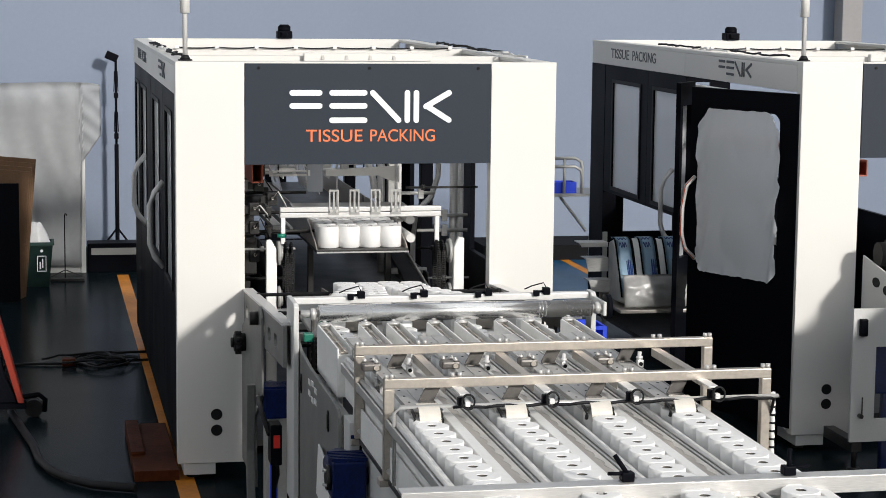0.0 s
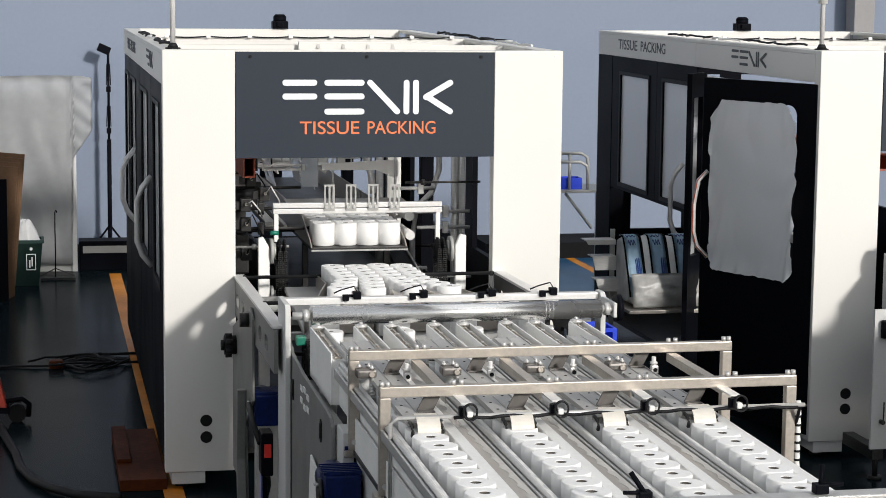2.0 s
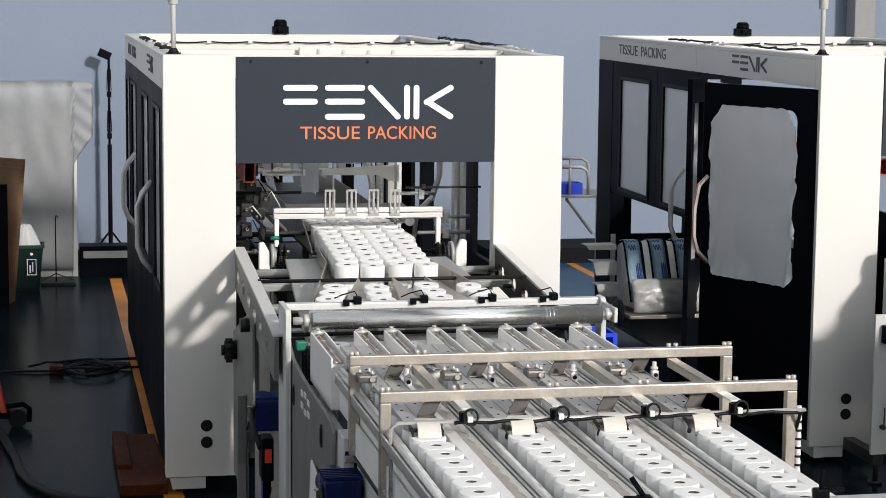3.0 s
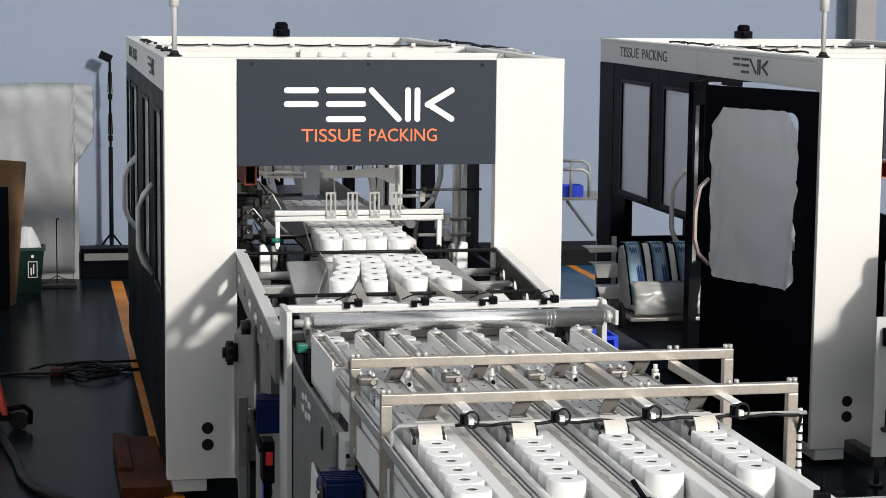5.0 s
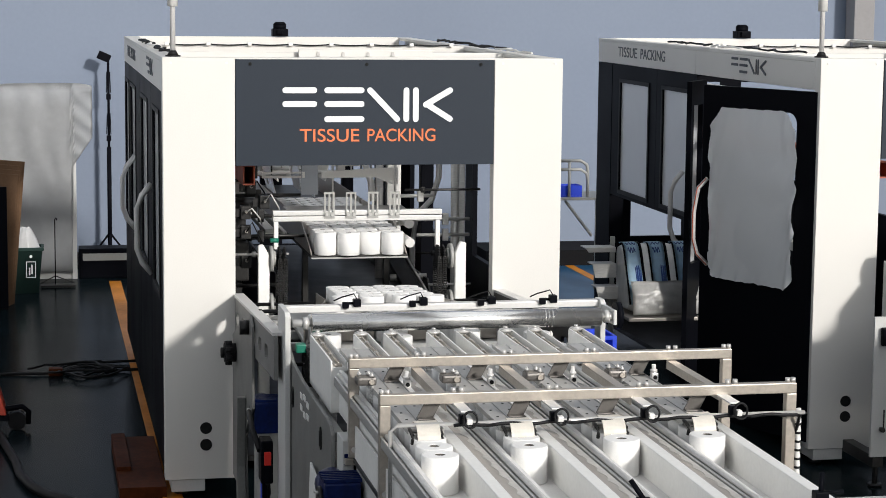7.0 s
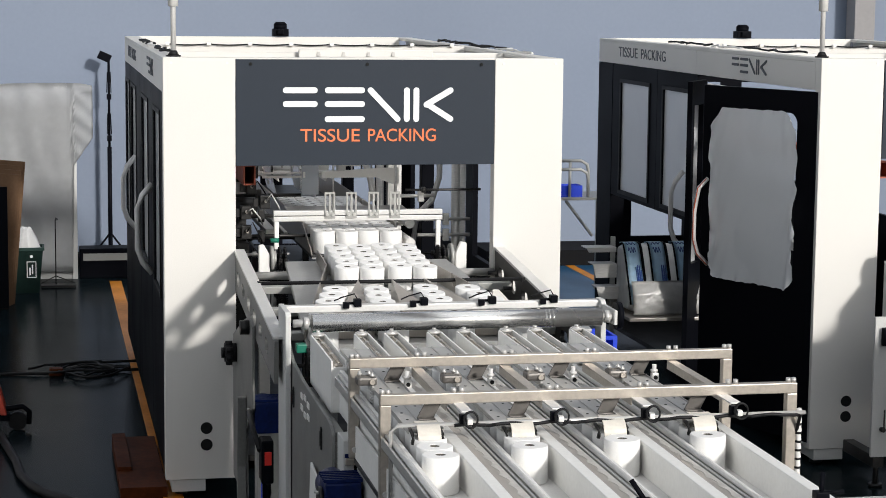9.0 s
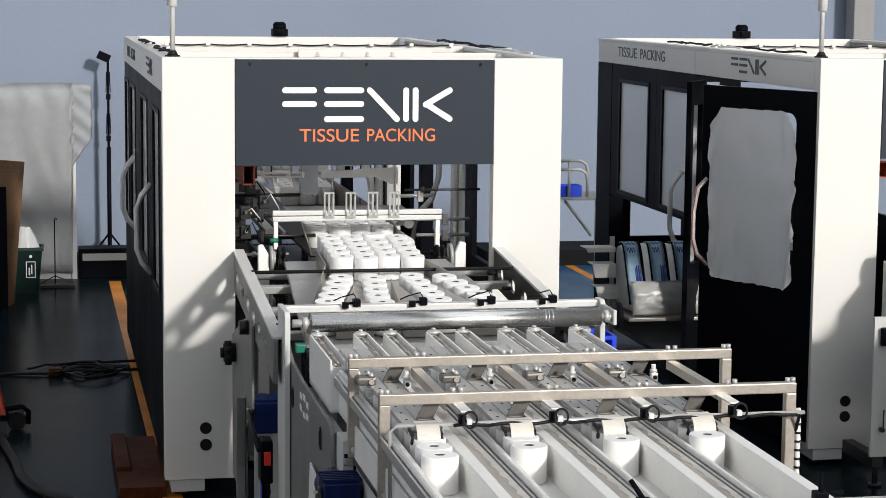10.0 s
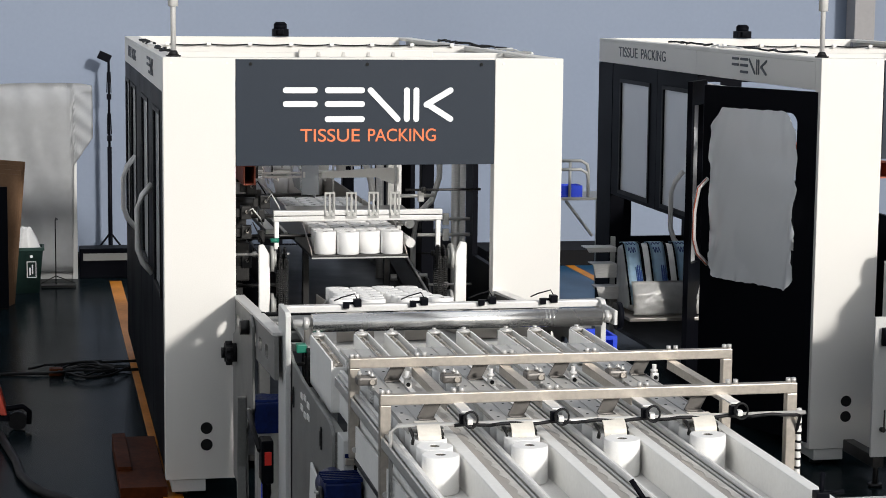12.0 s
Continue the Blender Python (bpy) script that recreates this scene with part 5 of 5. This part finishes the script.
hk = thing("wire_stand", -0.45, 7.05, 0, "thin dark wire stand with a hooked top", "wire stand")
bm = BM()
tube(bm, [(0, 0, 0.02), (0, 0, 0.55), (0.006, 0, 0.565), (0.014, 0, 0.56), (0.016, 0, 0.545)], 0.005, 8)
part("wire", bm, BLACKP, hk)
bm = BM()
box(bm, -0.12, 0.16, -0.06, 0.06, 0.0, 0.02, 0.003)
tube(bm, [(-0.12, 0, 0.03), (0, 0, 0.09), (0.15, 0, 0.03)], 0.005, 8)
part("tray_foot", bm, DARKSTEEL, hk)
db = thing("dark_box", -0.09, 7.62, 0, "low black equipment box by the wall", "equipment box")
bm = BM()
box(bm, -0.16, 0.28, -0.12, 0.12, 0.0, 0.25, 0.01)
part("box_body", bm, BLACKP, db)
bm = BM()
box(bm, -0.13, 0.25, -0.123, -0.1205, 0.15, 0.21, 0.001)
part("box_panel", bm, PLATE, db)

cbl = thing("cable_coil", -0.40, 3.25, 0, "loose coil of black cable with a brown plug on the floor", "cable")
rnd = random.Random(5)
for k in range(5):
    bm = BM()
    a, b = 0.12 + 0.035 * k, 0.10 + 0.12 * rnd.random()
    ox, oy = rnd.uniform(-0.04, 0.16), rnd.uniform(-0.1, 0.1)
    tube(bm, [(ox + a * math.cos(j * 5.6 / 30 + k) * (1 + 0.25 * math.sin(j * 0.5 + k)), oy + b * math.sin(j * 5.6 / 30 + k) * (1 + 0.3 * math.cos(j * 0.7)), 0.010 + 0.008 * k) for j in range(31)], 0.0075, 7)
    part("loop", bm, RUBBER, cbl)
bm = BM()
tube(bm, [(-0.6, -0.05, 0.012), (-0.35, 0.0, 0.012), (-0.1, -0.04, 0.014), (0.1, 0.05, 0.04), (0.3, 0.02, 0.012), (0.46, 0.0, 0.02)], 0.009, 7)
tube(bm, [(-0.05, 0.2, 0.012), (0.1, 0.33, 0.014), (0.25, 0.32, 0.012), (0.46, 0.3, 0.02)], 0.009, 7)
part("loop", bm, RUBBER, cbl)
bm = BM()
box(bm, -0.13, -0.04, -0.08, 0.0, 0.0, 0.05, 0.012)
part("plug", bm, RUST, cbl, "brown plug block")

hs = thing("thick_hose", -0.60, 0.8, 0, "thick black rubber hose lying on the floor", "hose")
bm = BM()
tube(bm, [(-0.24, 0.9, 0.025), (-0.19, 0.55, 0.025), (-0.14, 0.2, 0.025), (-0.11, 0.0, 0.025), (-0.085, -0.3, 0.025), (-0.03, -0.55, 0.025), (0.06, -0.75, 0.025), (0.18, -0.9, 0.025), (0.38, -1.0, 0.025)], 0.022, 12)
part("hose", bm, RUBBER, hs)

pt = thing("floor_jack", -0.85, 1.7, 0, "black and red lifting truck on castors", "lifting truck")
bm = BM()
prism(bm, [(-0.30, 0.10), (0.05, 0.10), (-0.02, 0.26), (-0.13, 0.72), (-0.30, 0.90)], "y", -0.12, 0.05, 0.006)
part("truck_body", bm, BLACKP, pt)
bm = BM()
prism(bm, [(0.052, 0.10), (0.085, 0.10), (-0.09, 0.76), (-0.125, 0.74)], "y", -0.135, 0.06, 0.003)
prism(bm, [(-0.10, 0.13), (-0.07, 0.13), (-0.16, 0.45), (-0.185, 0.44)], "y", -0.135, -0.121, 0.002)
part("red_edge", bm, WORKORANGE, pt, "red-orange painted edge strips")
bm = BM()
cyl(bm, (0.14, -0.06, 0.05), (0.14, -0.01, 0.05), 0.05, 24)
part("castor", bm, RUBBER, pt)
bm = BM()
tube(bm, [(-0.1, -0.04, 0.10), (0.06, -0.04, 0.115), (0.17, -0.04, 0.13), (0.205, -0.04, 0.10), (0.20, -0.04, 0.03)], 0.016, 8)
box(bm, -0.3, 0.10, -0.1, 0.03, 0.06, 0.10, 0.004)
box(bm, -0.3, -0.2, -0.1, 0.03, 0.0, 0.06, 0.004)
part("castor_fork", bm, BLACKP, pt)

pl = thing("timber_skid", -0.215, 0.02, 0, "brown-orange painted skid block under the machine edge", "skid")
bm = BM()
box(bm, 0.0, 0.225, 0.0, 1.12, 0.0, 0.055, 0.004)
part("skid_plank", bm, RUST, pl)
bm = BM()
box(bm, 0.0, 0.07, 0.35, 1.12, 0.056, 0.075, 0.003)
part("skid_cap", bm, RUST, pl)

tr = thing("tool_trolley", 3.5, 6.1, 0, "grey tubular trolley with a shelf and push handle", "trolley")
bm = BM()
box(bm, -0.25, 0.42, -0.25, 0.25, 0.79, 0.81, 0.003)
part("shelf", bm, PLATE, tr)
for x, y in ((-0.23, -0.23), (0.40, -0.23), (-0.23, 0.23), (0.40, 0.23)):
    bm = BM()
    cyl(bm, (x, y, 0.06), (x, y, 0.81 if x < 0.3 else 0.80), 0.014, 10)
    cyl(bm, (x - 0.012, y, 0.03), (x + 0.012, y, 0.03), 0.03, 16)
    part("leg", bm, PLATE, tr)
bm = BM()
for z in (1.03, 1.10):
    tube(bm, [(-0.2, -0.2, z), (0.14, -0.2, z), (0.19, -0.2, z - 0.03), (0.20, -0.2, z - 0.08), (0.20, -0.2, 0.81)], 0.013, 8)
tube(bm, [(0.05, -0.2, 0.81), (0.05, -0.2, 1.10)], 0.012, 8)
tube(bm, [(0.02, -0.2, 0.78), (0.24, -0.2, 0.5)], 0.012, 8)
part("push_handle", bm, PLATE, tr)
tb = thing("blue_tray", 3.42, 5.92, 0.81, "bright blue plastic tray on the trolley", "tray")
bm = BM()
frame_plate(bm, "z", 0.013, 0.09, 0, 0.24, 0, 0.16, [(0.012, 0.228, 0.012, 0.148)])
box(bm, 0, 0.24, 0, 0.16, 0.0, 0.0125)
part("tray_body", bm, BLUECRATE, tb)

# bag of rolls coming out of the second machine
ol = thing("outlet_chute", 2.78, 1.85, 0, "stainless outlet chute on the machine's side", "outlet chute")
bm = BM()
box(bm, 0.05, 0.60, -0.06, 0.42, 0.50, 0.52, 0.003)
box(bm, 0.05, 0.60, 0.421, 0.435, 0.5, 0.62, 0.003)
part("chute_floor", bm, SHEET, ol)
for z, x0, x1, h in ((0.585, -0.06, 0.09, 0.075), (0.715, -0.085, 0.065, 0.085), (0.87, -0.13, 0.06, 0.03)):
    bm = BM()
    prism(bm, [(x0, z + h), (x1, z + h), (x1, z), (x0 + 0.02, z)], "y", 0.285, 0.291, 0.001)
    box(bm, x0, x1, 0.2915, 0.40, z + h - 0.006, z + h, 0.001)
    part("finger_plate", bm, STEEL, ol, "bright bent steel finger plate")
bm = BM()
box(bm, 0.06, 0.09, 0.405, 0.42, 0.0, 0.95, 0.003)
part("chute_post", bm, PLATE, ol)
bm = BM()
box(bm, 0.45, 0.49, 0.1, 0.14, 0.0, 0.5)
part("chute_leg", bm, PLATE, ol)
bg = thing("roll_pack", 2.86, 1.84, 0.521, "film-wrapped pack of rolls with blue printed top", "roll pack")


def loaf(k, w, grow):
    """Rounded section of the pack: k runs round it from the front foot over the top."""
    a = k * math.tau
    c, s_ = math.cos(a), math.sin(a)
    y = 0.19 + (0.17 * w + grow) * math.copysign(abs(c) ** 0.4, c)
    z = 0.206 + (0.200 * w + grow) * math.copysign(abs(s_) ** 0.4, s_)
    return y + 0.5 * z * (0.36 - y) / 0.34, z


bm = BM()
n = 40
rings = []
for j in range(n + 1):
    x = 0.55 * j / n
    w = (0.93 + 0.05 * abs(math.sin(j * math.pi / 8))) * (1 - 0.06 * (abs(2 * j / n - 1) ** 8))
    rings.append([bm.verts.new((x, *loaf(k / 40, w + 0.02 * noise.noise((x * 14, k * 0.4, 0)), 0))) for k in range(40)])
for a, b in zip(rings, rings[1:]):
    for k in range(40):
        bm.faces.new((a[k], b[k], b[(k + 1) % 40], a[(k + 1) % 40])).smooth = True
bm.faces.new(rings[0])
bm.faces.new(rings[-1][::-1])
bmesh.ops.recalc_face_normals(bm, faces=bm.faces)
part("wrap", bm, mat("milky_wrap", (0.72, 0.72, 0.71), 0.3, 0, 0.08, 14, 0.5, 0.18, 6), bg)


def band(x0, x1, k0, k1, material, grow, name, parent, label=""):
    bm = BM()
    rows_ = []
    for j in range(5):
        x = x0 + (x1 - x0) * j / 4
        rows_.append([bm.verts.new((x, *loaf((k0 + (k1 - k0) * q / 20) / 40, 1.0, grow))) for q in range(21)])
    for a, b in zip(rows_, rows_[1:]):
        for q in range(20):
            bm.faces.new((a[q], a[q + 1], b[q + 1], b[q])).smooth = True
    bmesh.ops.solidify(bm, geom=bm.faces[:], thickness=0.002)
    return part(name, bm, material, parent, label)


def scribble(x0, x1, k0, k1, seed, parent):
    """A wavy printed line laid on the top of the pack."""
    bm = BM()
    rn = random.Random(seed)
    ph = rn.uniform(0, 6)
    pts = []
    for q in range(34):
        f = q / 33
        y, z = loaf((k0 + (k1 - k0) * (0.5 + 0.5 * math.sin(f * 17 + ph))) / 40, 1.0, 0.0065)
        pts.append((x0 + (x1 - x0) * f, y, z))
    tube(bm, pts, 0.0028, 5)
    part("print_mark", bm, INK, parent)


for j in range(4):
    x = 0.012 + 0.155 * j
    w = min(0.088, 0.545 - x)
    o = band(x, x + w, 6.5, 22.6, PRINT, 0.004, "printed_band", bg, "pale blue printed film band")
    band(x - 0.012, x - 0.001, 6.5, 22.6, BLACKP, 0.0045, "dark_band", bg)
    if w > 0.08:
        band(x + w + 0.001, x + w + 0.018, 6.5, 22.6, BLACKP, 0.0045, "dark_band", bg)
        scribble(x + 0.012, x + 0.07, 11.5, 13.2, j, o)
        scribble(x + 0.018, x + 0.062, 15.0, 17.0, j + 9, o)
        scribble(x + 0.05, x + 0.082, 19.4, 20.8, j + 20, o)
bm = BM()
n = 26
net = []
for p in range(n + 1):
    net.append([bm.verts.new((0.555 * p / n, -0.022 + 0.06 * (q / 12) ** 3 - 0.012 * noise.noise((p * 0.3, q * 0.5, 4)) - 0.010 * noise.noise((p * 0.9, q * 1.1, 9)), 0.012 + 0.195 * q / 12)) for q in range(13)])
for p in range(n):
    for q in range(12):
        bm.faces.new((net[p][q], net[p + 1][q], net[p + 1][q + 1], net[p][q + 1])).smooth = True
bmesh.ops.solidify(bm, geom=bm.faces[:], thickness=0.002)
part("loose_wrap", bm, mat("crumpled_wrap", (0.68, 0.67, 0.65), 0.28, 0, 0.10, 16, 0.6, 0.25, 7), bg, "crumpled milky film over the front of the pack")

# infeed of the second machine
nf = thing("infeed_frame", 3.44, -0.35, 0, "pale infeed side frame with latch and knob", "infeed frame")
bm = BM()
frame_plate(bm, "y", 0.0, 0.02, 0.0, 0.95, 0.16, 0.86, [(0.13, 0.6, 0.28, 0.66)])
part("face_plate", bm, GREYWHITE, nf)
bm = BM()
prism(bm, [(0.46, 1.075), (0.03, 1.0), (0.03, 0.62), (0.20, 0.58), (0.46, 0.56)], "x", 0.235, 0.247, 0.002)
beam = part("bed_beam", bm, GREYWHITE, nf, "pale slotted side beam")
for y, z in ((0.13, 0.93), (0.27, 0.955)):
    bm = BM()
    prism(bm, [(y + 0.045 * math.cos(k * math.tau / 18), z + 0.026 * math.sin(k * math.tau / 18)) for k in range(18)], "x", 0.231, 0.2345)
    part("slot", bm, HOLE, beam)
bm = BM()
for k in range(16):
    a = k * math.tau / 16
    box(bm, 0.30, 0.33, 0.30 + 0.07 * math.cos(a) - 0.008, 0.30 + 0.07 * math.cos(a) + 0.008, 1.10 + 0.07 * math.sin(a) - 0.008, 1.10 + 0.07 * math.sin(a) + 0.008)
cyl(bm, (0.25, 0.30, 1.10), (0.37, 0.30, 1.10), 0.064, 24)
part("chain_wheel", bm, RUBBER, nf)
bm = BM()
box(bm, 0.03, 0.07, -0.03, -0.001, 0.72, 0.81, 0.006)
part("latch", bm, BLACKP, nf)
bm = BM()
cyl(bm, (0.05, -0.03, 0.30), (0.05, -0.001, 0.30), 0.012, 12)
cyl(bm, (0.055, -0.02, 0.30), (0.055, -0.02, 0.40), 0.004, 8)
part("lever", bm, DARKSTEEL, nf)
for x in (0.05, 0.85):
    bm = BM()
    cyl(bm, (x, 0.05, 0.0), (x, 0.05, 0.16), 0.014, 12)
    cyl(bm, (x, 0.05, 0.0), (x, 0.05, 0.015), 0.035, 16)
    box(bm, x - 0.03, x + 0.03, 0.022, 0.4, 0.10, 0.16, 0.004)
    part("foot", bm, DARKSTEEL, nf)
bm = BM()
box(bm, 0.26, 0.9, 0.03, 0.3, 0.87, 0.92, 0.004)
box(bm, 0.26, 0.9, 0.03, 0.05, 0.8601, 0.87)
part("infeed_rail", bm, ALU, nf)
bm = BM()
box(bm, 0.1, 0.9, 0.05, 0.25, 0.4, 0.7, 0.01)
box(bm, 0.2, 0.24, 0.05, 0.09, 0.0, 0.4)
part("inner_motor", bm, BLUE, nf)
# lane deck and legs out of view, added to shade the white column
bm = BM()
box(bm, 0.42, 1.49, -4.2, -0.05, 0.90, 1.10, 0.004)
part("unseen_lane_deck", bm, SHEET, nf)
for x, y in ((0.45, -4.1), (1.44, -4.1), (0.45, -1.2), (1.44, -1.2)):
    bm = BM()
    box(bm, x - 0.03, x + 0.03, y - 0.03, y + 0.03, 0, 0.9, 0.003)
    part("deck_leg", bm, ALU, nf)
bm = BM()
a0, a1, b0, b1 = 3.72, 3.79, 1.475, 1.565
for a, b, c, d in ((a0, a0 + 0.008, b0, b1), (a1 - 0.008, a1, b0, b1), (a0 + 0.008, a1 - 0.008, b0, b0 + 0.008), (a0 + 0.008, a1 - 0.008, b1 - 0.008, b1)):
    box(bm, a, b, 0.36, 4.1, c, d, 0.002)
tagged(part("square_tube", bm, REDOX), "red-oxide painted hollow square tube running into the machine", "square tube")

# ---- tissue rolls ----
def roll_mesh():
    bm = BM()
    n, r, h, c = 40, 0.0545, 0.110, 0.0150
    prof = [(c, 0.0), (r - 0.003, 0.0), (r, 0.003), (r, h - 0.003), (r - 0.001, h - 0.001), (r - 0.003, h), (r * 0.75, h), (c + 0.002, h), (c, h - 0.002)]
    rings = [[bm.verts.new((p * math.cos(k * math.tau / n), p * math.sin(k * math.tau / n), z)) for k in range(n)] for p, z in prof]
    m = len(prof)
    for j in range(m):
        a, b = rings[j], rings[(j + 1) % m]
        for k in range(n):
            bm.faces.new((a[k], a[(k + 1) % n], b[(k + 1) % n], b[k])).smooth = j in (2, 8)
    return bm


roll = part("tissue_roll", roll_mesh(), PAPER)
tagged(roll, "white unwrapped tissue roll standing on end", "tissue roll", "tissue rolls on the feed line")
bm = BM()
n = 24
ra = [[bm.verts.new((q * math.cos(k * math.tau / n), q * math.sin(k * math.tau / n), z)) for k in range(n)] for q, z in ((0.0149, 0.001), (0.0149, 0.1085), (0.0136, 0.1085), (0.0136, 0.001))]
for j in range(4):
    for k in range(n):
        bm.faces.new((ra[j][k], ra[j][(k + 1) % n], ra[(j + 1) % 4][(k + 1) % n], ra[(j + 1) % 4][k]))
part("core", bm, CORE, roll)
PITCH = 0.1105
rolls = []          # (object, kind, lane, start y)
rnd = random.Random(21)
for i in range(4):
    for k in range(19 - (1 if i else 0)):
        rolls.append(["feed", i, -3.20 - PITCH * k + (0.03, 0.0, 0.045, 0.06)[i]])
    for k in range(19):
        rolls.append(["bed", i, -0.30 - PITCH * k - (0.31 if k > 7 else 0.0) - (0.31 if k > 12 else 0.0) + (0.01, -0.015, 0.015, -0.01)[i]])
    for k in range(7):
        rolls.append(["deck", i, 0.27 + PITCH * k])
for q, r in enumerate(rolls):
    r.insert(0, roll if q == 0 else copy_thing(roll, Matrix()))


def curve(knots):
    ts, vs = zip(*knots)
    return lambda t: float(np.interp(t, ts, vs))


feed_run = curve([(0, 0), (0.5, 0.17), (0.9, 0.235), (2.0, 0.237), (2.5, 0.315), (3.0, 0.415), (5.0, 0.80), (5.5, 0.90), (6.0, 1.06), (6.3, 1.14), (6.7, 1.20), (6.9, 1.21), (12, 1.21)])
bed_run = curve([(0, 0), (0.5, 0.17), (1.0, 0.24), (2.0, 0.245), (2.5, 0.33), (2.8, 0.42), (3.0, 0.49), (4.0, 0.84), (5.0, 1.12), (5.6, 1.26), (5.8, 1.27), (8.6, 1.28), (9.0, 1.36), (9.5, 1.45), (10.0, 1.58), (10.5, 1.82), (11.0, 2.07), (11.5, 2.15), (11.7, 2.16), (12, 2.16)])
swing = curve([(0, -3.4), (0.8, -3.0), (1.4, -1.9), (2.0, -1.0), (2.45, -1.0), (2.65, 0.9), (2.8, 3.8), (3.0, 4.95), (5.45, 4.95), (5.6, 3.4), (5.7, 1.2), (5.8, -1.2), (6.0, -3.3), (6.8, -3.3), (7.2, -2.8), (7.7, -1.9), (8.1, -1.0), (8.45, -1.0), (8.65, 1.2), (8.8, 3.8), (9.0, 4.95), (11.45, 4.95), (11.6, 3.4), (11.7, 1.2), (11.8, -1.4), (12.0, -3.3)])
TICKS = sorted({round(0.25 * k, 3) for k in range(49)} | {2.6, 2.7, 2.8, 2.9, 5.4, 5.6, 5.7, 5.8, 5.9, 8.6, 8.7, 8.8, 8.9, 11.4, 11.6, 11.7, 11.8, 11.9})


def on_bed(x, u, lift, t):
    """A pose in the swing bed's own space, u metres up the bed."""
    return Matrix.Translation(PIVOT) @ pose(0, 0, 0, swing(t), 0, 0) @ Matrix.Translation((x, u, lift))


def roll_rows(kind, lane, start, spin):
    turn = pose(0, 0, 0, 0, 0, spin)
    if kind == "feed":
        def spot(t):
            y = start + feed_run(t)
            return Matrix.Translation((LANES[lane] + 0.009 * math.sin(61 * start + lane), y, FLOOR_Z - 0.055 * min(1, max(0, (y + 2.62) / 0.12)))) @ turn
        return [(t, spot(t)) for t in (0, 0.25, 0.5, 0.9, 2.0, 2.5, 3.0, 3.5, 4.0, 4.5, 5.0, 5.25, 5.5, 5.75, 6.0, 6.3, 6.7, 6.9, 12)]
    rows, y, last, pushed = [], start, 0.0, False
    above = kind == "deck"
    for t in TICKS:
        step = bed_run(t) - bed_run(last)
        up = swing(t) > 2.0 and swing(last) > 2.0
        if not above or up:
            y += step
        if 9.0 < t <= 9.6:
            if t <= 9.25:
                pushed = above and y > 1.12
            if pushed:
                y += 1.1 * (t - max(last, 9.0)) / 0.5
        if y > 0.10 and swing(t) > 2.0:
            above = True
        x = fan(lane, y)
        dip = 0.055 * min(1, max(0, (y + 2.62) / 0.12)) * min(1, max(0, (-1.5 - y) / 0.15))
        if above:
            m = Matrix.Translation((x, y, 1.143))
        elif y > PIVOT.y:
            m = on_bed(x, y - PIVOT.y, 0.0, t)
        else:
            m = Matrix.Translation((x, y, FLOOR_Z - dip))
        rows.append((t, m @ turn))
        last = t
    return rows


def flight_rows(k):
    """Rods ride over the rolls and come back under the bed."""
    rows = []
    top, loop = 1.57, 3.6
    for t in sorted({round(0.1 * j, 2) for j in range(121)}):
        s = ((0.345, -0.515, -1.485, -2.38)[k] + bed_run(t)) % loop
        if s < top:
            u, z = s, 0.058
        elif s < top + 0.115:
            a = (s - top) / 0.115 * math.pi
            u, z = top + 0.05 * math.sin(a), -0.016 + 0.074 * math.cos(a)
        elif s < loop - 0.115:
            u, z = top - (s - top - 0.115) * top / (loop - 0.23 - top), -0.09
        else:
            a = (s - loop + 0.115) / 0.115 * math.pi
            u, z = -0.05 * math.sin(a), -0.016 - 0.074 * math.cos(a)
        rows.append((t, on_bed(0, u, z, t)))
    return rows


def motions():
    walk(bed, [(t, on_bed(0, 0, 0, t)) for t in sorted({round(0.1 * j, 2) for j in range(121)})])
    spins = random.Random(3)
    for ob, kind, lane, start in rolls:
        walk(ob, roll_rows(kind, lane, start, spins.uniform(-40, 40)))
    for k, ob in enumerate(flights):
        walk(ob, flight_rows(k))


motions()
